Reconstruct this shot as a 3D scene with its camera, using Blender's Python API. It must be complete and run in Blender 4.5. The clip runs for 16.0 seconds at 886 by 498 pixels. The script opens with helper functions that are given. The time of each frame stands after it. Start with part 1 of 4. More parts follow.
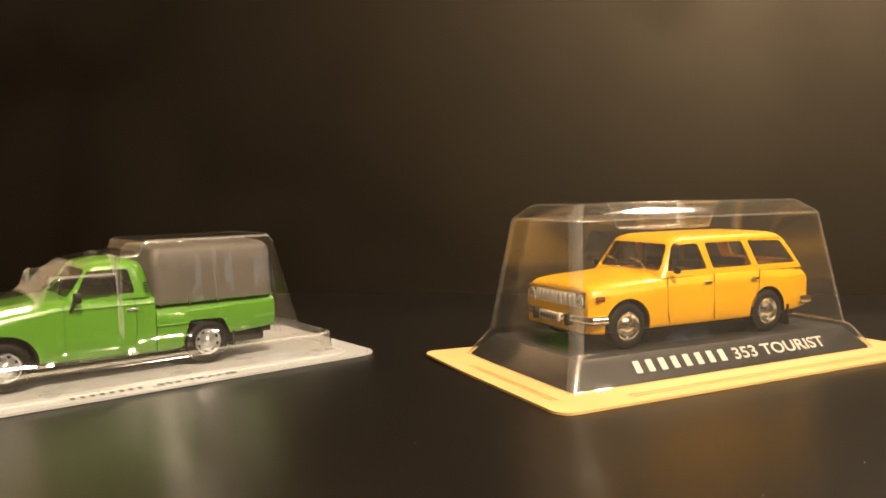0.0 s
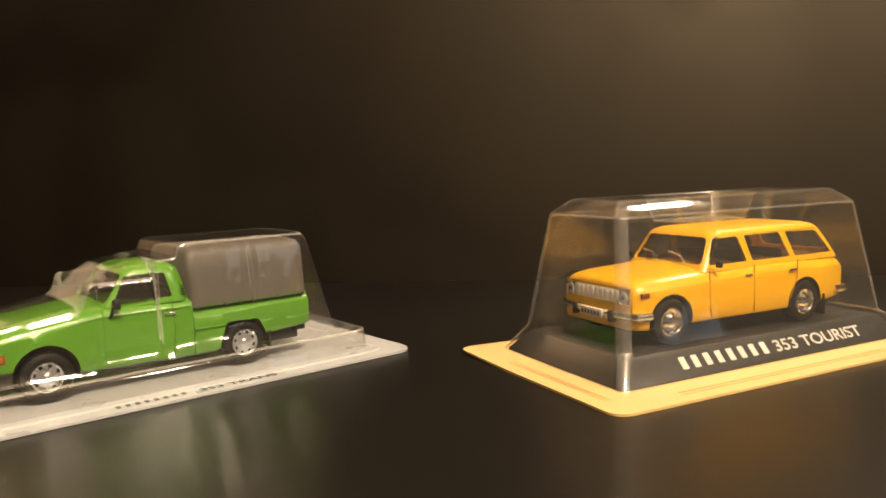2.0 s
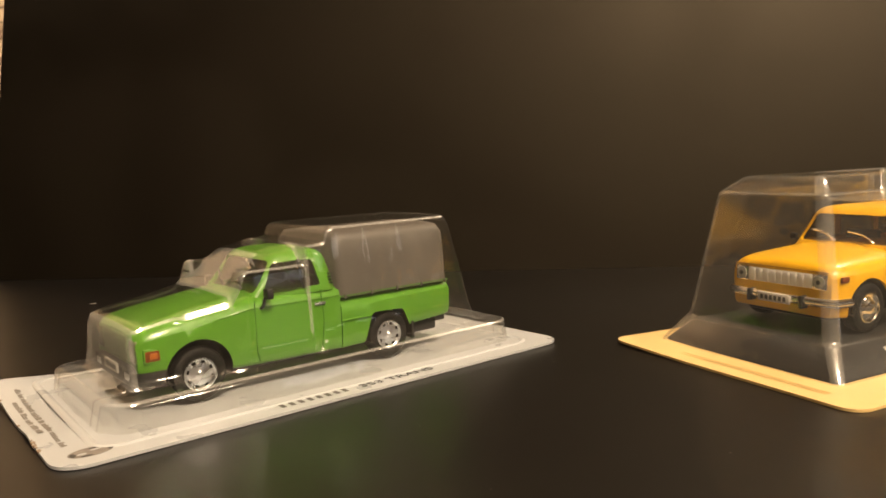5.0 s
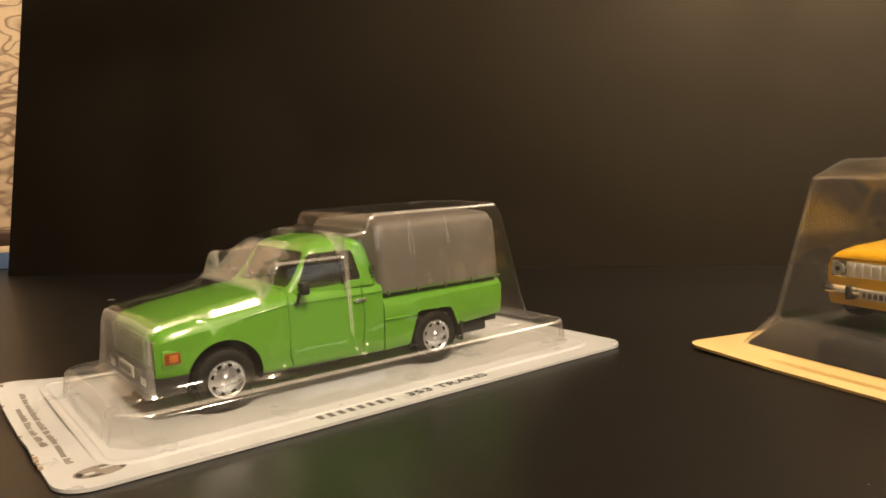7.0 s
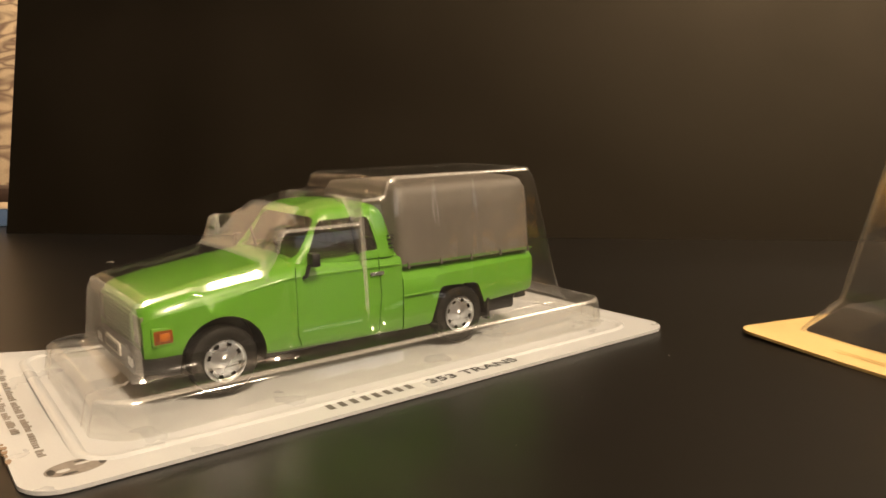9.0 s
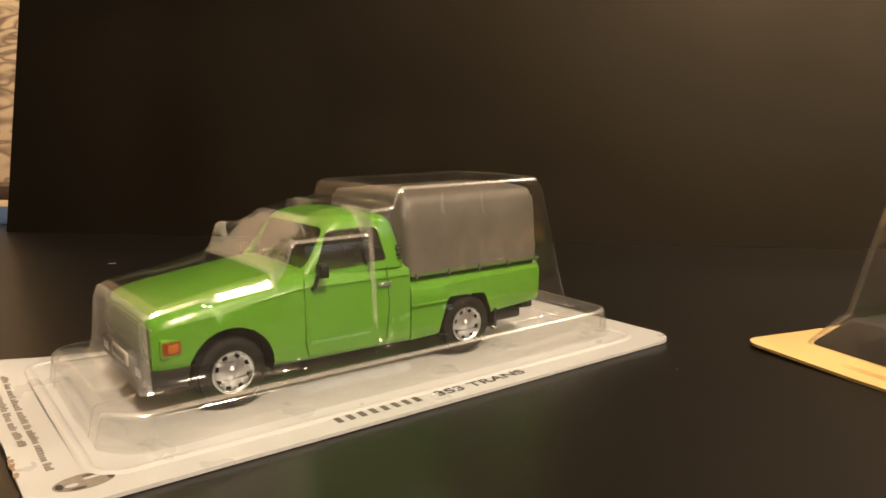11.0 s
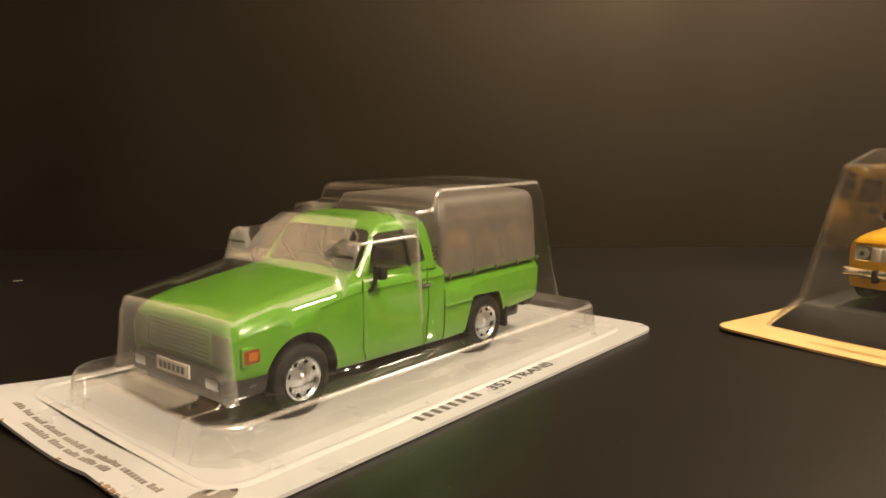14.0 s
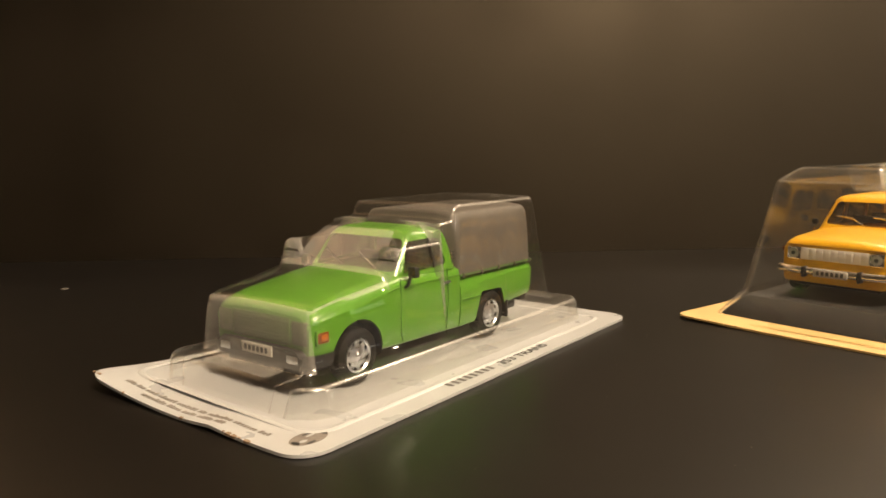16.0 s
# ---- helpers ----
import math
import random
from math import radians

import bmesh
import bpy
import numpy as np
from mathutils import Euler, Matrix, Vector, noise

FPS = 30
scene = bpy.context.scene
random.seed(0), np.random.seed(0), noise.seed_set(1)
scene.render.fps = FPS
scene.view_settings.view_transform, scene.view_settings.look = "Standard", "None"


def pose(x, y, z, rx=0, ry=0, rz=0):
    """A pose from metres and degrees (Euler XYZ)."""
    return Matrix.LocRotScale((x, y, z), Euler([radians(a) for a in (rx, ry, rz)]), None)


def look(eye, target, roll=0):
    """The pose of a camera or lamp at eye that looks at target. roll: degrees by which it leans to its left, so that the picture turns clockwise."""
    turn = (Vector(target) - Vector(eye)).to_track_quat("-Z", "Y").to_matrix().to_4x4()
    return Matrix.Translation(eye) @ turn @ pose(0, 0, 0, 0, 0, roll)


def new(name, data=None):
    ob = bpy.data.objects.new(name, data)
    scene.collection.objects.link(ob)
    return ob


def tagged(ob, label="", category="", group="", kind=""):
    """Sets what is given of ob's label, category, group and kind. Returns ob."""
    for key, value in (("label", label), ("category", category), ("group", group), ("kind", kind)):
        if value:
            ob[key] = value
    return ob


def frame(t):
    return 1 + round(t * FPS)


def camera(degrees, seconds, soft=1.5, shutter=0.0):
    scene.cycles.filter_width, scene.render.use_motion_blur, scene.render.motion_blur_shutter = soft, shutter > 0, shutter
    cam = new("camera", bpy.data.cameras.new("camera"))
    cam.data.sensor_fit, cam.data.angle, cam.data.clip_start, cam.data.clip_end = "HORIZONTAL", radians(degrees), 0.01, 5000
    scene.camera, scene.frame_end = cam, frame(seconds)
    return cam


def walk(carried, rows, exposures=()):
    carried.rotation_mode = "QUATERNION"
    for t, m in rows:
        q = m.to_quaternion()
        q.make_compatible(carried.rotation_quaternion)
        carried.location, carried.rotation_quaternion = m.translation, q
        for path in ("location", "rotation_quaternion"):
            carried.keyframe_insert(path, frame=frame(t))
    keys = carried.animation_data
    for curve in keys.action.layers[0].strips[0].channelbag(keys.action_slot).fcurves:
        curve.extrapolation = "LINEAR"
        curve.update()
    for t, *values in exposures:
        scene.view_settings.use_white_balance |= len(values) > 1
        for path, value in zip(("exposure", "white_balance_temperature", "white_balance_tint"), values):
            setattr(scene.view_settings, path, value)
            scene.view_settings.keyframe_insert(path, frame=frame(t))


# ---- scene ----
cam = camera(60.66, 16.0, soft=1.65)
PATH = [
    (0, (0.01582, -0.00179, 0.05424), (-0.01474, 1.99298, -0.08702), -1.12),
    (0.5, (0.00915, 0.00623, 0.05819), (0.01665, 1.99834, -0.11922), -1.09),
    (1, (0.00886, 0.00323, 0.06005), (-0.01209, 1.99276, -0.14332), -1.95),
    (1.5, (0.00437, 0.00288, 0.06176), (-0.00910, 1.99138, -0.15191), -2.16),
    (2, (0.00007, 0.00073, 0.06171), (-0.00028, 1.98971, -0.14796), -2.03),
    (2.5, (-0.00636, 0.00208, 0.05977), (0.01020, 1.99142, -0.14581), -1.78),
    (3, (-0.01880, 0.00693, 0.05774), (0.03101, 1.99663, -0.13882), -1.70),
    (3.5, (-0.02923, 0.00656, 0.05760), (0.00575, 1.99572, -0.14743), -1.94),
    (4, (-0.03214, 0.00860, 0.05772), (-0.03006, 1.99685, -0.15875), -2.35),
    (4.5, (-0.03812, 0.01314, 0.05747), (-0.04156, 2.00205, -0.15291), -2.52),
    (5, (-0.04814, 0.01880, 0.05887), (-0.04585, 2.00568, -0.16977), -2.47),
    (7.5, (-0.05746, 0.05211, 0.05338), (-0.11758, 2.03850, -0.17165), -2.15),
    (8, (-0.05720, 0.06031, 0.05394), (-0.12488, 2.04257, -0.20305), -1.89),
    (8.5, (-0.05894, 0.06149, 0.05267), (-0.13118, 2.04102, -0.22343), -1.17),
    (9, (-0.06178, 0.06426, 0.05248), (-0.14019, 2.03760, -0.26341), -1.10),
    (11.5, (-0.06603, 0.06609, 0.05643), (-0.12330, 2.03805, -0.27233), -0.09),
    (12, (-0.07276, 0.06906, 0.05701), (-0.00208, 2.03934, -0.27914), 0.46),
    (12.5, (-0.08294, 0.07033, 0.05339), (0.13398, 2.03398, -0.25809), 0.57),
    (13, (-0.09435, 0.07078, 0.05249), (0.20292, 2.02731, -0.23674), 0.98),
    (13.5, (-0.10368, 0.07014, 0.05210), (0.28120, 2.01021, -0.24450), 1.18),
    (14, (-0.11223, 0.06429, 0.05385), (0.28594, 2.00198, -0.24077), 0.14),
    (14.5, (-0.12367, 0.05680, 0.05598), (0.29003, 1.99159, -0.23632), -0.26),
    (15, (-0.12280, 0.05088, 0.05590), (0.30318, 1.98628, -0.21389), -0.61),
    (15.5, (-0.13021, 0.04034, 0.05584), (0.35586, 1.96235, -0.20803), 0.06),
    (16, (-0.13375, 0.02696, 0.05902), (0.34903, 1.94840, -0.21476), -0.38),
]
EXPOSURES = ((0, 0.28), (0.6, 0.18), (2.5, 0.12), (3.2, 0.08), (8, 0.1), (11.5, 0.09), (13, 0.16), (14, 0.15), (16, 0.15))
walk(cam, [(t, look(eye, target, roll)) for t, eye, target, roll in PATH], EXPOSURES)

# ---- light and room air ----
world = bpy.data.worlds.new("world")
scene.world = world
world.use_nodes = True
world.node_tree.nodes["Background"].inputs[0].default_value = (1.0, 0.8, 0.6, 1)
world.node_tree.nodes["Background"].inputs[1].default_value = 0.0

# unseen lamps, added to light the scene: place, watts, size, way the shade opens
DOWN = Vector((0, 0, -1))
ADDED_LAMPS = (((1.46, -0.7, 1.05), 42.0, 0.06, DOWN), ((0.41, -0.70, 1.42), 208.0, 0.16, None), ((0.6, 0.7, 0.86), 19.0, 0.06, DOWN), ((-0.78, 0.58, 0.75), 42.0, 0.025, Vector((0, 1, 0))))
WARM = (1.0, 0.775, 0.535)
for place, watts, wide, way in ADDED_LAMPS:
    bulb = bpy.data.lights.new("added_light", "POINT")
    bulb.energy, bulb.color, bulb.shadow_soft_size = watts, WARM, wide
    new("added_light", bulb).location = place

MM = 0.001


# ---- materials ----
def material(name, colour, rough=0.5, metal=0.0, vary=0.15, grain=800.0, bump=0.0, coat=0.0, spec=0.5, stain=60.0, wear=0.15):
    """A principled surface with two scales of tone, roughness change and a fine relief."""
    m = bpy.data.materials.new(name)
    m.use_nodes = True
    t = m.node_tree
    b = t.nodes["Principled BSDF"]
    co = t.nodes.new("ShaderNodeTexCoord")
    fine, broad = t.nodes.new("ShaderNodeTexNoise"), t.nodes.new("ShaderNodeTexNoise")
    fine.inputs["Scale"].default_value, broad.inputs["Scale"].default_value = grain, stain
    fine.inputs["Detail"].default_value, broad.inputs["Detail"].default_value = 3, 4
    t.links.new(co.outputs["Object"], fine.inputs["Vector"])
    t.links.new(co.outputs["Object"], broad.inputs["Vector"])
    add = t.nodes.new("ShaderNodeMath")
    add.operation = "ADD"
    t.links.new(fine.outputs["Fac"], add.inputs[0])
    t.links.new(broad.outputs["Fac"], add.inputs[1])
    ramp = t.nodes.new("ShaderNodeMapRange")
    ramp.inputs["From Min"].default_value, ramp.inputs["From Max"].default_value = 0.6, 1.4
    ramp.inputs["To Min"].default_value, ramp.inputs["To Max"].default_value = 1 - vary, 1 + vary
    t.links.new(add.outputs[0], ramp.inputs["Value"])
    mul = t.nodes.new("ShaderNodeVectorMath")
    mul.operation = "SCALE"
    mul.inputs[0].default_value = colour[:3]
    t.links.new(ramp.outputs[0], mul.inputs["Scale"])
    t.links.new(mul.outputs[0], b.inputs["Base Color"])
    rr = t.nodes.new("ShaderNodeMapRange")
    rr.inputs["From Min"].default_value, rr.inputs["From Max"].default_value = 0.3, 0.7
    rr.inputs["To Min"].default_value, rr.inputs["To Max"].default_value = max(0.02, rough * (1 - wear)), min(1, rough * (1 + wear))
    t.links.new(broad.outputs["Fac"], rr.inputs["Value"])
    t.links.new(rr.outputs[0], b.inputs["Roughness"])
    b.inputs["Metallic"].default_value = metal
    b.inputs["Coat Weight"].default_value = coat
    b.inputs["Coat Roughness"].default_value = 0.08
    b.inputs["Specular IOR Level"].default_value = spec
    if bump:
        bp = t.nodes.new("ShaderNodeBump")
        bp.inputs["Strength"].default_value, bp.inputs["Distance"].default_value = bump, 0.0002
        t.links.new(fine.outputs["Fac"], bp.inputs["Height"])
        t.links.new(bp.outputs[0], b.inputs["Normal"])
    return m


def clear_sheet(name, tint, rough, ior=1.5, haze=0.0):
    """Thin clear plastic: what lies behind shows straight through, and Fresnel adds the gloss."""
    m = bpy.data.materials.new(name)
    m.use_nodes = True
    t = m.node_tree
    t.nodes.remove(t.nodes["Principled BSDF"])
    out = t.nodes["Material Output"]
    tr, gl, df = t.nodes.new("ShaderNodeBsdfTransparent"), t.nodes.new("ShaderNodeBsdfGlossy"), t.nodes.new("ShaderNodeBsdfDiffuse")
    tr.inputs[0].default_value = (*tint, 1)
    gl.inputs["Roughness"].default_value = rough
    df.inputs[0].default_value = (0.8, 0.78, 0.74, 1)
    lw = t.nodes.new("ShaderNodeLayerWeight")
    lw.inputs["Blend"].default_value = 0.5
    pw = t.nodes.new("ShaderNodeMath")
    pw.operation = "POWER"
    pw.inputs[1].default_value = 5.0
    t.links.new(lw.outputs["Facing"], pw.inputs[0])
    fr = t.nodes.new("ShaderNodeMapRange")
    f0 = ((ior - 1) / (ior + 1)) ** 2
    fr.inputs["To Min"].default_value, fr.inputs["To Max"].default_value = f0, 0.5
    t.links.new(pw.outputs[0], fr.inputs["Value"])
    no = t.nodes.new("ShaderNodeTexNoise")
    no.inputs["Scale"].default_value = 55
    co = t.nodes.new("ShaderNodeTexCoord")
    t.links.new(co.outputs["Object"], no.inputs["Vector"])
    bp = t.nodes.new("ShaderNodeBump")
    bp.inputs["Strength"].default_value, bp.inputs["Distance"].default_value = 0.5, 0.0006
    t.links.new(no.outputs["Fac"], bp.inputs["Height"])
    t.links.new(bp.outputs[0], gl.inputs["Normal"])
    t.links.new(bp.outputs[0], lw.inputs["Normal"])
    a, b = t.nodes.new("ShaderNodeMixShader"), t.nodes.new("ShaderNodeMixShader")
    a.inputs[0].default_value = haze
    t.links.new(tr.outputs[0], a.inputs[1])
    t.links.new(df.outputs[0], a.inputs[2])
    t.links.new(fr.outputs[0], b.inputs[0])
    t.links.new(a.outputs[0], b.inputs[1])
    t.links.new(gl.outputs[0], b.inputs[2])
    t.links.new(b.outputs[0], out.inputs["Surface"])
    return m


def upholstery(name):
    """Beige cloth with brown branching figures."""
    m = material(name, (0.54, 0.42, 0.28), 0.85, vary=0.2, grain=900, bump=0.3, stain=25)
    t = m.node_tree
    b = t.nodes["Principled BSDF"]
    base = b.inputs["Base Color"].links[0].from_socket
    co = t.nodes.new("ShaderNodeTexCoord")
    mp = t.nodes.new("ShaderNodeMapping")
    mp.inputs["Scale"].default_value = (7, 7, 17)
    nz = t.nodes.new("ShaderNodeTexNoise")
    nz.inputs["Scale"].default_value, nz.inputs["Detail"].default_value, nz.inputs["Distortion"].default_value = 2.2, 1.0, 1.6
    t.links.new(co.outputs["Object"], mp.inputs[0])
    t.links.new(mp.outputs[0], nz.inputs["Vector"])
    ramp = t.nodes.new("ShaderNodeValToRGB")
    el = ramp.color_ramp.elements
    el[0].position, el[0].color = 0.40, (0, 0, 0, 1)
    el[1].position, el[1].color = 0.49, (1, 1, 1, 1)
    e = el.new(0.58)
    e.color = (0, 0, 0, 1)
    t.links.new(nz.outputs["Fac"], ramp.inputs[0])
    mix = t.nodes.new("ShaderNodeMix")
    mix.data_type = "RGBA"
    t.links.new(ramp.outputs[0], mix.inputs["Factor"])
    t.links.new(base, mix.inputs[6])
    mix.inputs[7].default_value = (0.19, 0.125, 0.09, 1)
    t.links.new(mix.outputs[2], b.inputs["Base Color"])
    return m


def glow(name, colour, strength):
    m = bpy.data.materials.new(name)
    m.use_nodes = True
    b = m.node_tree.nodes["Principled BSDF"]
    b.inputs["Emission Color"].default_value, b.inputs["Emission Strength"].default_value = (*colour, 1), strength
    return m


BLACK_LAMINATE = material("black_laminate", (0.0035, 0.0031, 0.0027), 0.34, vary=0.12, grain=500, stain=9, wear=0.04, spec=0.44)
BLACK_BOARD = material("black_board", (0.002, 0.0015, 0.001), 0.53, vary=0.12, grain=900, stain=12, spec=0.25, bump=0.12)
BLACK_BOARD.node_tree.nodes["Principled BSDF"].inputs["Specular Tint"].default_value = (1.0, 0.84, 0.62, 1)
# unseen room surfaces, toned for what the board and plastics reflect
WALL_PAINT = material("brown_wall_paint", (0.1, 0.08, 0.055), 0.9, vary=0.06, grain=300, bump=0.2, stain=3)
CEILING_PAINT = material("ceiling_paint", (0.34, 0.31, 0.27), 0.9, vary=0.04, grain=300, bump=0.2, stain=3)
WALLPAPER = material("brown_wallpaper", (0.035, 0.027, 0.02), 0.9, vary=0.1, grain=60, bump=0.1, stain=4)
FLOOR_WOOD = material("floor_wood", (0.2, 0.12, 0.06), 0.5, vary=0.25, grain=80, bump=0.1, stain=6)
CLOTH = upholstery("patterned_cloth")
GREY_CARD = material("pale_grey_card", (0.365, 0.38, 0.395), 0.3, vary=0.05, grain=2500, bump=0.05, stain=60)
CREAM_CARD = material("cream_card", (0.56, 0.395, 0.165), 0.45, vary=0.06, grain=2500, bump=0.05, stain=70)
CARD_EDGE = material("brown_card_core", (0.2, 0.14, 0.09), 0.9, vary=0.2, grain=4000)
INK = material("black_ink", (0.02, 0.02, 0.02), 0.5, vary=0.1)
GREY_INK = material("grey_ink", (0.075, 0.07, 0.065), 0.5, vary=0.15)
PALE_INK = material("faded_grey_ink", (0.16, 0.145, 0.13), 0.5, vary=0.3, grain=900)
OCHRE_INK = material("ochre_ink", (0.5, 0.34, 0.12), 0.5, vary=0.15)
WHITE_INK = material("white_ink", (0.55, 0.54, 0.5), 0.5, vary=0.1)
BLISTER = clear_sheet("clear_blister_plastic", (0.98, 0.975, 0.965), 0.07, 1.55, 0.004)
# haze here replaces the reflected film on the case's faces
CASE = clear_sheet("clear_case_plastic", (0.97, 0.965, 0.955), 0.07, 1.6, 0.011)
# bright rim highlights, put into the edge strips as haze
BLISTER_EDGE = clear_sheet("blister_edge_glint", (0.95, 0.945, 0.93), 0.2, 1.8, 0.1)
# the card's whitish reflection in the tray wall, partly put in as haze
TRAY_WALL = clear_sheet("tray_wall_plastic", (0.97, 0.965, 0.95), 0.08, 1.9, 0.015)
# pale reflected glare, put into the plastic as white haze
BLISTER_GLARE = clear_sheet("blister_glare_haze", (0.96, 0.955, 0.94), 0.14, 1.7, 0.075)
# the case's edge highlights, painted in the same way
CASE_EDGE = clear_sheet("case_edge_glint", (0.95, 0.945, 0.93), 0.12, 1.8, 0.06)
GLASS = clear_sheet("window_plastic", (0.66, 0.63, 0.58), 0.1, 1.55, 0.015)
GREEN = material("green_paint", (0.08, 0.238, 0.016), 0.3, vary=0.03, grain=600, bump=0.0, coat=0.25, stain=90, wear=0.03)
YELLOW = material("yellow_paint", (0.66, 0.36, 0.0), 0.38, vary=0.035, grain=600, bump=0.0, coat=0.25, stain=90, wear=0.05)
TARP = material("grey_tarpaulin", (0.085, 0.076, 0.066), 0.55, vary=0.12, grain=1800, bump=0.35, stain=140)
RUBBER = material("black_rubber", (0.006, 0.0056, 0.005), 0.7, vary=0.2, grain=2500, bump=0.2, spec=0.25)
BLACK_PLASTIC = material("black_plastic", (0.013, 0.0125, 0.012), 0.42, vary=0.15, grain=2500, bump=0.05)
DARK_LINE = material("panel_gap", (0.045, 0.15, 0.01), 0.7, vary=0.1)
BROWN_LINE = material("ochre_panel_gap", (0.3, 0.14, 0.006), 0.7, vary=0.1)
SILVER = material("silver_plastic", (0.66, 0.69, 0.74), 0.28, metal=1.0, vary=0.08, grain=2500, bump=0.03)
CHROME = material("chrome", (0.85, 0.83, 0.8), 0.12, metal=1.0, vary=0.05, grain=2000)
GRILLE_SILVER = material("silver_grille", (0.72, 0.7, 0.66), 0.35, metal=0.2, vary=0.08)
PLATE_WHITE = material("plate_white", (0.45, 0.43, 0.39), 0.5, vary=0.06)
GREEN_GRILLE = material("dull_green_grille", (0.085, 0.15, 0.04), 0.45, vary=0.2, grain=1500, bump=0.2)
AMBER = material("amber_bulb", (0.33, 0.1, 0.012), 0.3, vary=0.3, grain=1500)
ORANGE = material("orange_lens", (0.17, 0.042, 0.008), 0.2, vary=0.5, grain=1500, coat=0.5)
LENS = material("headlight_lens", (0.5, 0.48, 0.44), 0.12, metal=0.5, vary=0.1, grain=1500, bump=0.3)
GREEN_LENS = material("smoked_green_lens", (0.16, 0.2, 0.1), 0.25, metal=0.3, vary=0.15, grain=1500, bump=0.3)
SEAT = material("brown_interior", (0.075, 0.058, 0.044), 0.7, vary=0.2)
PLINTH = material("black_plinth", (0.016, 0.016, 0.016), 0.42, vary=0.1, grain=500, bump=0.0)
BLUE_CLOTH = material("blue_cloth", (0.05, 0.09, 0.18), 0.8, vary=0.3, grain=900, bump=0.3)
CREAM_PAPER = material("cream_paper", (0.55, 0.42, 0.28), 0.8, vary=0.15, grain=900)
DARK_COVER = material("dark_cover", (0.03, 0.014, 0.008), 0.6, vary=0.2)
DUST = material("dust", (0.3, 0.28, 0.25), 0.9, vary=0.1)


# ---- mesh helpers (millimetres in, metres out) ----
def finish(bm, name, mat, angle=35):
    bmesh.ops.recalc_face_normals(bm, faces=bm.faces)
    bmesh.ops.scale(bm, vec=(MM, MM, MM), verts=bm.verts)
    me = bpy.data.meshes.new(name)
    bm.to_mesh(me)
    bm.free()
    for p in me.polygons:
        p.use_smooth = True
    me.set_sharp_from_angle(angle=radians(angle))
    me.materials.append(mat)
    return me


def thing(name, m, label, category, group="", kind=""):
    ob = new(name)
    ob.empty_display_size = 0.01
    ob.matrix_world = m
    return tagged(ob, label, category, group, kind)


def part(name, bm, mat, parent, label="", angle=35):
    me = bm if isinstance(bm, bpy.types.Mesh) else finish(bm, name, mat, angle)
    if isinstance(bm, bpy.types.Mesh) and not me.materials:
        me.materials.append(mat)
    ob = new(name, me)
    ob.parent = parent
    return tagged(ob, label)


def single(name, bm, mat, m, label, category, group="", kind="", angle=35):
    """A thing that is one mesh."""
    ob = new(name, finish(bm, name, mat, angle))
    ob.matrix_world = m
    return tagged(ob, label, category, group, kind)


def box(x0, x1, y0, y1, z0, z1, bevel=0.0, seg=2, into=None):
    bm = into or bmesh.new()
    r = bmesh.ops.create_cube(bm, size=1)
    bmesh.ops.scale(bm, vec=(x1 - x0, y1 - y0, z1 - z0), verts=r["verts"])
    bmesh.ops.translate(bm, vec=((x0 + x1) / 2, (y0 + y1) / 2, (z0 + z1) / 2), verts=r["verts"])
    if bevel:
        ed = {e for v in r["verts"] for e in v.link_edges}
        bmesh.ops.bevel(bm, geom=list(ed), offset=bevel, segments=seg, affect="EDGES", profile=0.5)
    return bm


def rings(loops, cap0=True, cap1=True, closed=True, into=None):
    """A skin over rings of points with equal counts."""
    bm = into or bmesh.new()
    vs = [[bm.verts.new(p) for p in lp] for lp in loops]
    n = len(vs[0])
    for a, b in zip(vs, vs[1:]):
        for i in range(n if closed else n - 1):
            j = (i + 1) % n
            bm.faces.new((a[i], a[j], b[j], b[i]))
    if cap0:
        bm.faces.new(list(reversed(vs[0])))
    if cap1:
        bm.faces.new(vs[-1])
    return bm


def mirror_section(x, half):
    """A closed section at x from half a profile, bottom centre to top centre."""
    return [(x, y, z) for y, z in half] + [(x, -y, z) for y, z in reversed(half) if y > 1e-6]


def rounded_plan(x0, x1, w0, w1, r, z, n=5):
    """A rounded outline: x0..x1, half widths w0 at x0 and w1 at x1."""
    out = []
    for cx, cy, a0 in ((x1 - r, w1 - r, 0), (x0 + r, w0 - r, 90), (x0 + r, -w0 + r, 180), (x1 - r, -w1 + r, 270)):
        for k in range(n + 1):
            a = radians(a0 + 90 * k / n)
            out.append((cx + r * math.cos(a), cy + r * math.sin(a), z))
    return out


def prism(poly, axis, a, b, into=None):
    """A polygon in the other two axes, drawn out along axis from a to b."""
    put = {"x": lambda u, v, s: (s, u, v), "y": lambda u, v, s: (u, s, v), "z": lambda u, v, s: (u, v, s)}[axis]
    return rings([[put(u, v, a) for u, v in poly], [put(u, v, b) for u, v in poly]], into=into)


def circle(cx, cy, r, n=32):
    return [(cx + r * math.cos(2 * math.pi * k / n), cy + r * math.sin(2 * math.pi * k / n)) for k in range(n)]


def rounded_poly(pts, r, n=3):
    """Rounds the corners of a polygon."""
    out = []
    m = len(pts)
    for i in range(m):
        p, q, s = Vector(pts[i - 1]), Vector(pts[i]), Vector(pts[(i + 1) % m])
        a, b = (p - q), (s - q)
        rr = min(r, a.length * 0.45, b.length * 0.45)
        a, b = q + a.normalized() * rr, q + b.normalized() * rr
        for k in range(n + 1):
            f = k / n
            w = (1 - f) ** 2 * a + 2 * f * (1 - f) * q + f * f * b
            out.append((w.x, w.y))
    return out


